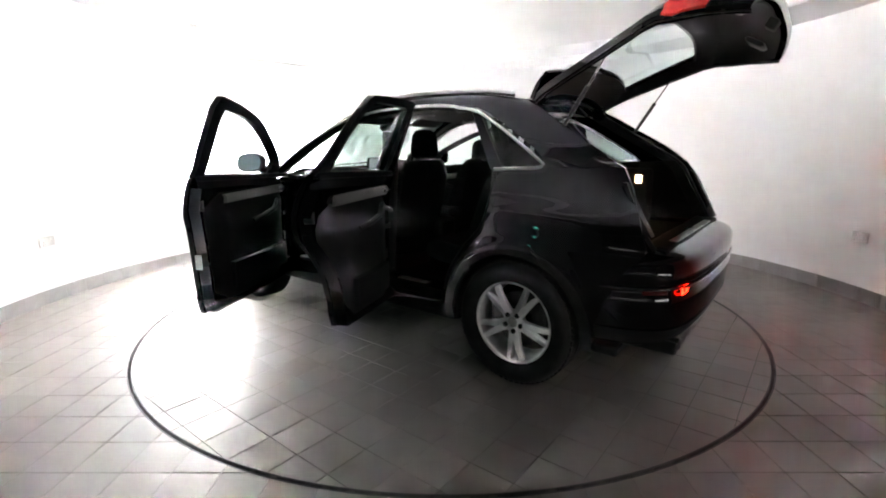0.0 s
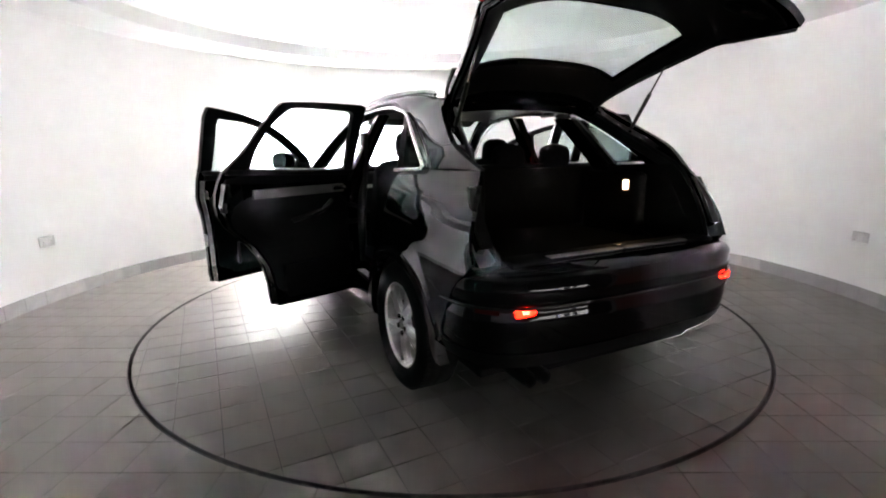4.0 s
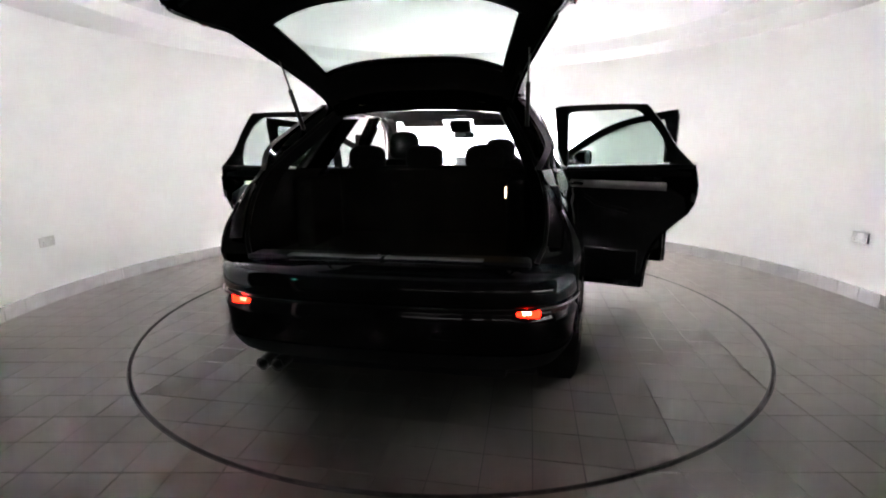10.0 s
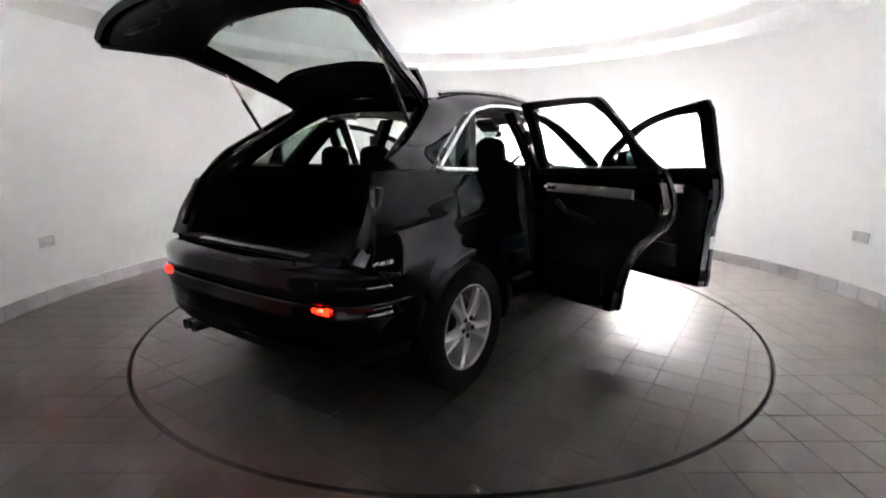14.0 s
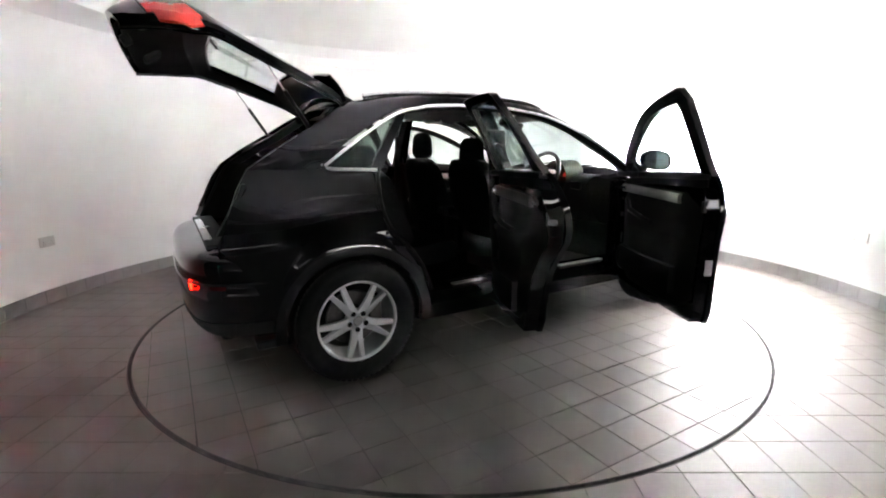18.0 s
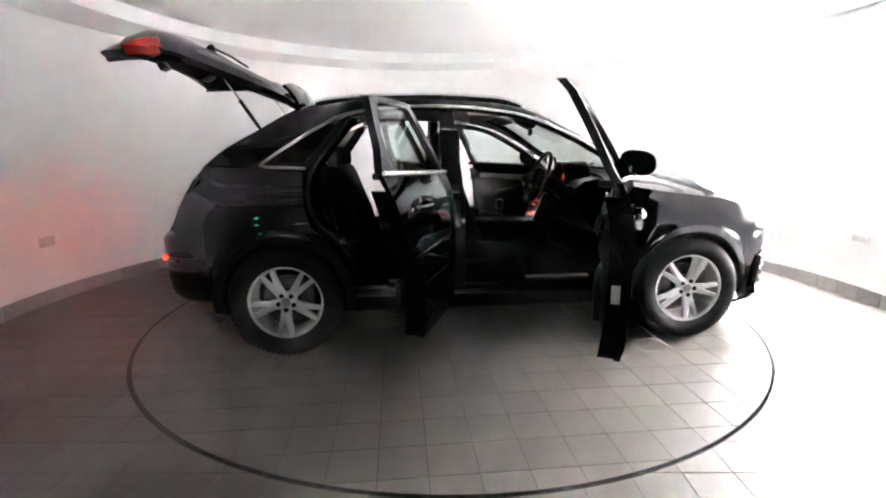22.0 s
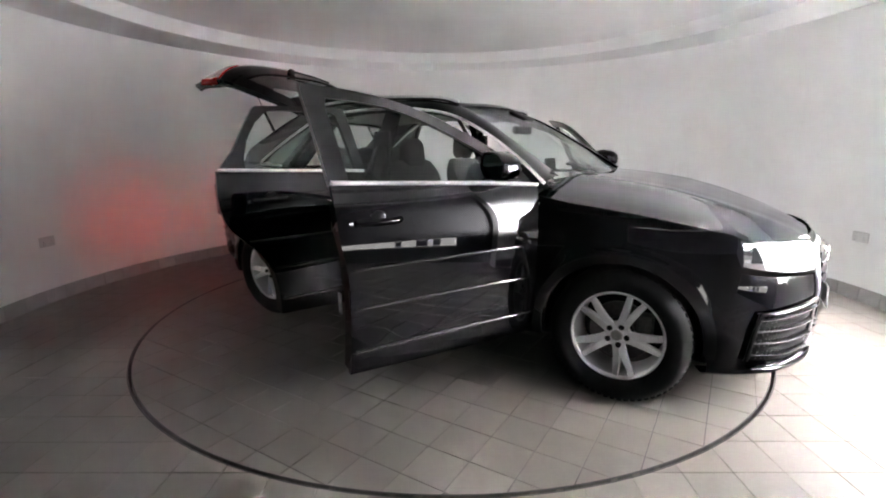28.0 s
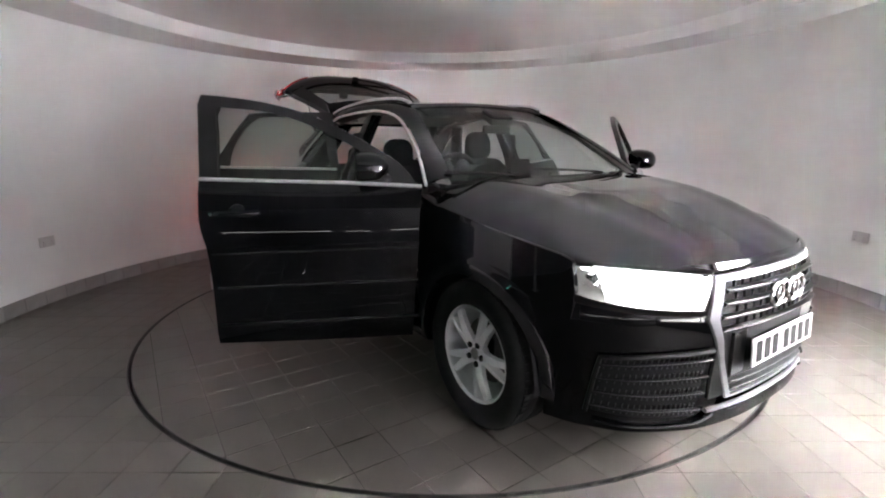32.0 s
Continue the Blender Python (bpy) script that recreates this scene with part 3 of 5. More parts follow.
# ---- body panels ----
def side_panels(s):
    # front wing
    n = 44
    low = arc(AXLE, WHEEL_Z, 0.405, 185, -5, n)
    high = curve([(0.872, 0.30), (0.872, 0.62), (0.872, 0.93)], 14, False).tolist() + curve(FENDER_TOP, 18).tolist()[1:] \
        + curve([(1.80, 0.80), (1.78, 0.60), (1.72, 0.31)], 14).tolist()[1:]
    high = curve(high, n, False)
    rows = flank_rows(low, high, s, 22)
    for k in range(5):
        for p in rows[k]:
            p.y += s * 0.012 * (1 - max(0, k - 2) / 3)
    f = part("front_wing", sheet(rows, -0.02 * s), PAINT, CAR, "black gloss painted front wing")
    # black wheel-arch trim
    def arch_trim(cx, cz, a0, a1, name, par):
        outer, inner = arc(cx, cz, 0.432, a0, a1, 40), arc(cx, cz, 0.378, a0, a1, 40)
        r = [[p + Vector((0, s * 0.012, 0)) for p in flank(inner, s)], [p + Vector((0, s * 0.016, 0)) for p in flank(arc(cx, cz, 0.395, a0, a1, 40), s)],
             [p + Vector((0, s * 0.013, 0)) for p in flank(outer, s)]]
        part(name, sheet(r, -0.05 * s), GLOSS, par, "black gloss wheel-arch lip")
        liner = loft([[(x, s * 0.55, z) for x, z in inner], [(x, s * 0.86, z) for x, z in inner]])
        part("arch_liner", liner, PLASTIC, par)
        part("arch_back", loft([[(cx, s * 0.56, cz - 0.1)] * 40, [(x, s * 0.56, z) for x, z in inner]]), PLASTIC, par)
    arch_trim(AXLE, WHEEL_Z, 188, -8, "arch_lip", f)
    # rear quarter
    low = arc(-AXLE, WHEEL_Z, 0.405, -6, 186, n)
    high = curve([(-0.892, 0.30), (-0.900, 0.45), (-0.935, 0.60), (-1.035, 0.74), (-1.135, 0.83), (-1.175, 0.93), (-1.182, 1.05), (-1.155, 1.145)], 16).tolist() \
        + curve([(-1.25, 1.15), (-1.44, 1.165), (-1.60, 1.172), (-1.775, 1.165)], 12).tolist() \
        + curve([(-1.835, 1.07), (-1.885, 0.96), (-1.945, 0.79)], 9).tolist() + curve([(-1.85, 0.70), (-1.76, 0.5), (-1.71, 0.35)], 8).tolist()
    high = curve(high, n, False)
    rows = flank_rows(low, high, s, 26)
    for k in range(5):
        for p in rows[k]:
            p.y += s * 0.011 * (1 - max(0, k - 2) / 3)
    q = part("rear_wing", sheet(rows, -0.02 * s), PAINT, CAR, "black gloss painted rear wing")
    arch_trim(-AXLE, WHEEL_Z, -8, 188, "arch_lip", q)
    # rear pillar beside and above the quarter window
    low = curve([(-1.44, 1.165), (-1.385, 1.215), (-1.25, 1.308), (-1.06, 1.42), (-0.88, 1.50), (-0.70, 1.528)], 22)
    hi3 = curve([(-1.775, s * sidey(-1.775, 1.165), 1.165), (-1.62, s * 0.718, 1.272), (-1.43, s * 0.668, 1.385), (-1.25, s * 0.602, 1.495), (-1.13, s * 0.565, 1.535),
                 (-0.95, s * 0.565, 1.566), (-0.75, s * 0.57, 1.583)], 22)
    lo3 = [tuple(p) for p in flank(low, s)]
    rows = [[Vector(a).lerp(Vector(b), k / 5) + Vector((0, s * 0.012 * math.sin(math.pi * k / 5), 0.006 * math.sin(math.pi * k / 5))) for a, b in zip(lo3, hi3)] for k in range(6)]
    part("rear_pillar", sheet(rows, -0.03 * s), PAINT, CAR, "black painted rear pillar")
    # A pillar and roof side
    lo = curve([(x, z + 0.012) for x, z in WINDOW_TOP[:9]], 30)
    lo3 = flank(lo, s)
    hi3 = curve([(0.93, s * 0.755, 1.115), (0.78, s * 0.715, 1.215), (0.60, s * 0.67, 1.325), (0.40, s * 0.615, 1.445), (0.22, s * 0.578, 1.525), (0.05, s * 0.57, 1.563),
                 (-0.17, s * 0.57, 1.578), (-0.53, s * 0.57, 1.589), (-0.80, s * 0.57, 1.580)], 30)
    rows = [[Vector(a).lerp(Vector(b), k / 4) + Vector((0, s * 0.008, 0.006)) * math.sin(math.pi * k / 4) for a, b in zip(lo3, hi3)] for k in range(5)]
    part("roof_pillar", sheet(rows, -0.03 * s), PAINT, CAR, "black painted windscreen pillar and roof edge")
    # inner lining of the pillar, light grey
    rows = [[Vector((x, s * (sidey(x, z) - 0.045), z - 0.005)) for x, z in lo], [Vector((p[0] - 0.02, p[1] - s * 0.03, p[2] - 0.035)) for p in hi3]]
    part("pillar_lining", sheet(rows, -0.008 * s), HEADLINER, CAR, "light grey pillar lining")
    # door seal below the chrome line
    rows = [[Vector((x, s * (sidey(x, z) - 0.005), z - 0.0)) for x, z in lo], [Vector((x, s * (sidey(x, z) - 0.055), z - 0.03)) for x, z in lo]]
    part("door_seal", sheet(rows, -0.01 * s), PLASTIC, CAR)
    # B pillar
    rows = []
    for k in range(12):
        z = 0.42 + (1.50 - 0.42) * k / 11
        xm = -0.255 - 0.02 * (z - 0.42)
        w = 0.075 if z < 1.0 else 0.075 - 0.03 * (z - 1.0) / 0.5
        row = []
        for u, d in ((-1, 0.07), (-0.9, 0.03), (0.0, 0.02), (0.9, 0.03), (1, 0.07), (0.6, 0.12), (-0.6, 0.12)):
            row.append((xm + u * w, s * (sidey(xm, z) - d), z))
        rows.append(row)
    part("door_pillar", loft(rows, closed_u=True), PAINT, CAR, "black centre door pillar")
    part("pillar_cover", box(-0.27, s * 0.735, 0.93, 0.13, 0.03, 0.9, 0.012, 2, turn=Matrix.Rotation(radians(s * 4), 4, "X")), PLASTIC, CAR, "dark plastic pillar cover")
    for zz in (0.62, 0.98):
        part("door_hinge", box(-0.315, s * 0.855, zz, 0.03, 0.05, 0.06, 0.006, 1), DARKMETAL, CAR)
        part("door_hinge", box(0.845, s * 0.845, zz - 0.03, 0.05, 0.05, 0.06, 0.006, 1), DARKMETAL, CAR)
    part("door_striker", box(-0.205, s * 0.83, 0.72, 0.025, 0.02, 0.045, 0.004, 1), CHROME, CAR, "bright steel door striker")
    # sill
    prof = [(0.80, 0.26), (0.865, 0.275), (0.885, 0.33), (0.878, 0.40), (0.855, 0.435), (0.80, 0.445), (0.70, 0.44), (0.70, 0.27)]
    rows = [[(x, s * y, z) for y, z in prof] for x in np.linspace(-0.90, 0.90, 8)]
    bm = loft(rows, closed_u=True)
    for r in (rows[0], rows[-1]):
        bm.faces.new([bm.verts.new(p) for p in r])
    part("sill", bm, PAINT, CAR, "black body sill below the doors")
    part("sill_plate", box(0.42, s * 0.815, 0.449, 0.42, 0.05, 0.006, 0.002, 1), GREYTRIM, CAR, "brushed metal door sill plate")
    part("sill_plate", box(-0.55, s * 0.815, 0.449, 0.24, 0.05, 0.006, 0.002, 1), GREYTRIM, CAR, "brushed metal door sill plate")
    # seal along the rear door opening
    sl = curve([(-0.86, 0.45), (-0.905, 0.58), (-1.0, 0.72), (-1.105, 0.83), (-1.15, 0.95), (-1.15, 1.08), (-1.115, 1.17), (-0.99, 1.34), (-0.90, 1.46)], 26)
    part("door_seal", tube([(x + 0.02, s * (sidey(x, z) - 0.035), z) for x, z in sl], 0.012, 8), SATIN, CAR, "black rubber door seal")
    # inner face of the rear door opening
    rows = [[(x + 0.0, s * (sidey(x, z) - 0.012), z) for x, z in sl], [(x + 0.06, s * (sidey(x, z) - 0.16), z) for x, z in sl]]
    part("door_jamb", loft(rows), PAINT, CAR, "black painted door jamb")
    # quarter window
    lowq = curve([(-1.395, 1.175), (-1.13, 1.158)], 12, False)
    highq = curve([(-1.385, 1.20), (-1.25, 1.288), (-1.06, 1.402), (-0.90, 1.465)], 12)
    part("quarter_window", sheet(flank_rows(lowq, highq, s, 6, -0.012), -0.004 * s), TINT, CAR, "dark tinted quarter window")
    # black divider between the quarter window and the door
    part("quarter_divider", sheet(flank_rows([(-1.17, 1.155), (-0.94, 1.45)], [(-1.10, 1.155), (-0.87, 1.475)], s, 2, -0.006), -0.03 * s), SATIN, CAR)
    # bright line round the side windows on the body
    line = curve(WINDOW_TOP[1:], 46).tolist() + [(-1.405, 1.185), (-1.40, 1.172), (-1.37, 1.166), (-1.25, 1.162), (-1.14, 1.157)]
    line = [(0.90, 1.083)] + line
    part("window_trim", tube([(x, s * (sidey(x, z) + (0.010 if x > -0.6 else 0.024)), z + 0.003 - (0.006 if x < -0.75 else 0.0)) for x, z in line], 0.0085, 8), TRIM, CAR, "bright metal window trim line")
    # roof rail
    rp = curve([(0.22, s * 0.555, 1.545), (0.12, s * 0.56, 1.576), (-0.05, s * 0.565, 1.594), (-0.4, s * 0.567, 1.608), (-0.75, s * 0.563, 1.598), (-0.98, s * 0.555, 1.584), (-1.10, s * 0.55, 1.565)], 30)
    part("roof_rail", tube([tuple(p) for p in rp], 0.011, 10, flat=1.1), ALLOY, CAR, "bright aluminium roof rail")
    rp2 = [(p[0], p[1], p[2] - 0.012) for p in rp]
    part("rail_foot", tube(rp2, 0.010, 8), SATIN, CAR)


side_panels(1)
side_panels(-1)


def grid(fn, nu, nv):
    return [[Vector(fn(i / (nu - 1), -1 + 2 * j / (nv - 1))) for j in range(nv)] for i in range(nu)]


# ---- front and rear ends ----
FRONT_PLAN = [(1.70, 0.832), (1.79, 0.795), (1.87, 0.745), (1.97, 0.66), (2.055, 0.53), (2.11, 0.40), (2.145, 0.2), (2.152, 0.0)]
REAR_PLAN = [(-1.71, 0.862), (-1.85, 0.838), (-1.97, 0.785), (-2.05, 0.70), (-2.10, 0.55), (-2.125, 0.3), (-2.13, 0.0)]


def plan_line(plan, n):
    h = curve(plan, n)
    return np.vstack([h, [(x, -y) for x, y in h[-2::-1]]])


def ends(plan, prof, n=26):
    """Rows round an end of the car: for each (z, inset) the plan moved inwards."""
    L = plan_line(plan, n)
    d = np.gradient(L, axis=0)
    nrm = np.stack([d[:, 1], -d[:, 0]], 1)
    nrm /= np.linalg.norm(nrm, axis=1)[:, None]
    if (nrm[len(L) // 2, 0] > 0) != (plan[-1][0] > 0):
        nrm = -nrm
    return [[Vector((*(p - q * inset), z)) for p, q in zip(L, nrm)] for z, inset in prof]


def on_front(y, z, out=0.0):
    """A place on the front end's face."""
    L = curve(FRONT_PLAN, 60)
    ys, xs = L[::-1, 1], L[::-1, 0]
    ins = lerp([(0.200, 0.08), (0.230, 0.006), (0.29, 0.018), (0.45, 0.012), (0.58, 0.0), (0.66, 0.005), (0.74, 0.022), (0.80, 0.04), (0.86, 0.075)], z)
    return Vector((float(np.interp(abs(y), ys, xs)) - ins + out, y, z))


LAMP_LOW = [(0.455, 0.694), (0.55, 0.700), (0.66, 0.711), (0.745, 0.727), (0.785, 0.744)]
LAMP_TOP = [(0.398, 0.811), (0.50, 0.826), (0.62, 0.839), (0.74, 0.847), (0.815, 0.850)]
HOOD_FRONT = [(0, 0.828), (0.345, 0.814), (0.48, 0.833), (0.62, 0.847), (0.74, 0.856), (0.83, 0.861)]


def hood_prof(x, v):
    a = abs(v)
    ze, zc = lerp(FENDER_TOP, x), lerp(HOOD_MID, x)
    return zc - (zc - ze) * a ** 4.2 + 0.012 * math.exp(-((a - 0.62) / 0.10) ** 2)


def hood_pt(u, v):
    yf = v * 0.815
    zf = lerp(HOOD_FRONT, abs(yf))
    x0, x1 = 1.0 - 0.14 * abs(v) ** 2, on_front(yf, zf).x + 0.006
    x = x0 + (x1 - x0) * u
    ye = sidey(x, lerp(FENDER_TOP, x)) - 0.012
    y = v * ye + (yf - v * ye) * u ** 4
    return (x, y, hood_prof(x, v) + (zf - hood_prof(x1, v)) * u ** 7)


def roof_pt(u, v):
    x = 0.21 - 0.06 * v * v + (-1.19 - 0.21 + 0.03 * v * v + 0.06 * v * v) * u
    return (x, v * 0.575, lerp(ROOF_Z, x) - 0.022 * v * v)


def glass_pt(u, v):
    a = Vector((1.02 - 0.13 * v * v, v * 0.745, 1.108 - 0.012 * v * v))
    b = Vector((0.225 - 0.06 * v * v, v * 0.572, 1.560 - 0.028 * v * v))
    p = a.lerp(b, u)
    p.z += 0.035 * math.sin(math.pi * u) * (1 - 0.3 * v * v)
    return p


HOOD = part("bonnet", sheet(grid(hood_pt, 34, 37), -0.02, (0, 0, 1)), PAINT, CAR, "black gloss bonnet with soft creases")
part("roof", sheet(grid(roof_pt, 18, 21), -0.02, (0, 0, 1)), PAINT, CAR, "black gloss painted roof")
part("headliner", sheet([[p + Vector((0, 0, -0.035)) for p in r] for r in grid(roof_pt, 12, 15)], -0.015, (0, 0, 1)), HEADLINER, CAR, "light grey cloth headliner")
WS = part("windscreen", sheet(grid(glass_pt, 14, 17), -0.004, (0.5, 0, 0.8)), GLASS, CAR, "clear raked windscreen")
part("windscreen_band", sheet([[p + Vector((0.002, 0, 0.004)) for p in r] for r in grid(lambda u, v: glass_pt(0.93 + 0.07 * u, v), 3, 17)], -0.003, (0.5, 0, 0.8)), SATIN, WS)
part("scuttle", sheet(grid(lambda u, v: (0.86 + 0.17 * u - 0.13 * v * v, v * 0.75, 1.085 + 0.018 * u - 0.02 * v * v), 4, 15), -0.03, (0, 0, 1)), PLASTIC, CAR, "black plastic scuttle panel")
for wy in (0.35, -0.25):
    part("wiper", tube([(0.99, wy, 1.115), (0.955, wy - 0.25, 1.135), (0.90, wy - 0.50, 1.145)], 0.008, 6), SATIN, CAR, "black windscreen wiper")
part("roof_aerial", sheet([[(-1.02, -0.008, 1.575), (-0.94, -0.008, 1.580)], [(-1.045, -0.004, 1.618), (-1.03, -0.004, 1.622)]], 0.014), SATIN, CAR, "small black roof aerial")

# ---- front and rear skins ----
FRONT_PROF = [(0.197, 0.16), (0.200, 0.08), (0.212, 0.03), (0.230, 0.006), (0.255, 0.006), (0.29, 0.018), (0.45, 0.012), (0.58, 0.0), (0.66, 0.005), (0.74, 0.022), (0.80, 0.04), (0.845, 0.065)]
REAR_PROF = [(0.315, 0.22), (0.318, 0.11), (0.345, 0.065), (0.395, 0.03), (0.46, 0.01), (0.54, 0.006), (0.575, 0.0), (0.60, 0.012), (0.63, 0.012), (0.66, 0.0), (0.735, 0.003),
             (0.755, 0.018), (0.768, 0.045), (0.778, 0.085), (0.786, 0.125), (0.79, 0.20)]
bm = loft(ends(FRONT_PLAN, FRONT_PROF[:9] + [(z, lerp(FRONT_PROF[3:], z)) for z in (0.68, 0.70, 0.72, 0.74, 0.76, 0.78, 0.80, 0.82, 0.845)], 40))
cut = []
for f in bm.faces:
    cc = f.calc_center_median()
    if 0.40 < abs(cc.y) < 0.815 and lerp(LAMP_LOW, abs(cc.y)) - 0.010 < cc.z < lerp(LAMP_TOP, abs(cc.y)) + 0.010:
        cut.append(f)
    elif abs(cc.y) < 0.34 and 0.37 < cc.z < 0.77:
        cut.append(f)
bmesh.ops.delete(bm, geom=cut, context="FACES")
FB = part("front_bumper", bm, PAINT, CAR, "black gloss front bumper")
bm = loft(ends(REAR_PLAN, REAR_PROF, 44))
cut = [f for f in bm.faces if 0.585 < abs(f.calc_center_median().y) < 0.685 and 0.598 < f.calc_center_median().z < 0.634]
bmesh.ops.delete(bm, geom=cut, context="FACES")
RB = part("rear_bumper", bm, PAINT, CAR, "black gloss rear bumper")
# Glossy rod round the bumper, added where its highlight line runs.
L = ends(REAR_PLAN, [(0.628, 0.000)], 60)[0]
part("crease", tube([tuple(p) for p in L], 0.0075, 10), GLOSS, RB, "black gloss rod for the bumper's highlight line")
part("bumper_strip", loft([[p for p in r] for r in ends(REAR_PLAN, [(0.348, 0.058), (0.39, 0.028), (0.425, 0.014)])]), PLASTIC, RB, "dark lower bumper strip")


def front_patch(outline_low, outline_high, rows, out, thick):
    """A plate on the front end between two lines of (y, z)."""
    lo, hi = np.array(outline_low), np.array(outline_high)
    r = [[on_front(*(lo[j] + (hi[j] - lo[j]) * k / (rows - 1)), out) for j in range(len(lo))] for k in range(rows)]
    return sheet(r, thick, (1, 0, 0))


# grille: hexagonal bright frame, dark mesh, slats
GR_OUT = [(0.30, 0.325), (0.372, 0.50), (0.440, 0.662), (0.388, 0.809), (-0.388, 0.809), (-0.440, 0.662), (-0.372, 0.50), (-0.30, 0.325)]


GR_IN = [(0.284, 0.344), (0.352, 0.50), (0.398, 0.658), (0.350, 0.786), (-0.350, 0.786), (-0.398, 0.658), (-0.352, 0.50), (-0.284, 0.344)]


def ring_at(k, out, n=10):
    """A ring between the grille frame's outer (0) and inner (1) outline."""
    pts = [(a[0] + (b[0] - a[0]) * k, a[1] + (b[1] - a[1]) * k) for a, b in zip(GR_OUT, GR_IN)]
    return [on_front(a[0] + (b[0] - a[0]) * j / n, a[1] + (b[1] - a[1]) * j / n, out) for a, b in zip(pts, pts[1:] + pts[:1]) for j in range(n)]


GRILLE = part("grille", loft([ring_at(0.0, 0.002), ring_at(0.08, 0.010), ring_at(0.75, 0.015), ring_at(0.92, 0.015), ring_at(1.0, 0.002)], closed_u=True), SILVER, CAR,
              "hexagonal grille with a satin silver frame")
part("grille_back", front_patch([(-0.39, 0.34), (-0.2, 0.34), (0.0, 0.34), (0.2, 0.34), (0.39, 0.34)], [(-0.39, 0.79), (-0.2, 0.79), (0.0, 0.79), (0.2, 0.79), (0.39, 0.79)], 6, 0.008, -0.01), DARKTUBE, GRILLE, "black grille mesh")
for z in (0.375, 0.405, 0.62, 0.665, 0.71, 0.755):
    w = lerp([(0.33, 0.282), (0.5, 0.35), (0.655, 0.395), (0.80, 0.34)], z)
    part("slat", sheet([[on_front(y, z - 0.008, 0.016) for y in np.linspace(-w, w, 13)], [on_front(y, z, 0.026) for y in np.linspace(-w, w, 13)],
                        [on_front(y, z + 0.008, 0.016) for y in np.linspace(-w, w, 13)]], -0.008, (1, 0, 0)), SATIN, GRILLE, "dark grey grille slat")
    # The slat's highlight, put in as a thin metal rod.
    part("slat_glint", tube([on_front(y, z + 0.004, 0.027) for y in np.linspace(-w, w, 13)], 0.0020, 6), DARKMETAL, GRILLE, "thin dark metal line for a grille slat's highlight")
for z0 in (0.6425, 0.6875, 0.7325, 0.773):
    bm = bmesh.new()
    for y in np.linspace(-0.30, 0.30, 14):
        p = on_front(y, z0, 0.006)
        box(p.x, p.y, p.z, 0.012, 0.006, 0.03, bm=bm)
    tagged(part("grille_ribs", bm, DARKTUBE, GRILLE, smooth=0), kind="stuff")
part("plate_carrier", front_patch([(-0.31, 0.425), (0.31, 0.425)], [(-0.33, 0.60), (0.33, 0.60)], 3, 0.020, -0.012), SATIN, GRILLE, "plain black panel behind the number plate")
np_ = part("number_plate", box(2.178, 0, 0.517, 0.008, 0.52, 0.111, 0.003, 1, turn=Matrix.Rotation(radians(-3), 4, "Y")), PLATE, CAR, "white front number plate with black bars")
for k, y in enumerate((0.205, 0.14, 0.075, 0.01, -0.085, -0.15, -0.215)):
    part("plate_bar", box(2.1835, y, 0.517, 0.002, 0.042, 0.078, turn=Matrix.Rotation(radians(-3), 4, "Y")), PLATEBAR, np_)
# four plain bright rings in the grille
badge = None
for k in range(4):
    y = 0.099 - 0.066 * k
    bm = bmesh.new()
    rows = []
    for a in range(28):
        t = 2 * math.pi * a / 28
        row = []
        for b in range(8):
            q = 2 * math.pi * b / 8
            r = 0.044 + 0.0075 * math.cos(q)
            row.append((2.165 + (0.006 if k % 2 else 0.0) + 0.008 * math.sin(q), y + r * math.cos(t), 0.713 + r * math.sin(t)))
        rows.append(row)
    loft(rows, closed_u=True, closed_v=True, bm=bm)
    part("badge_ring", bm, CHROME, GRILLE, "bright plain ring")


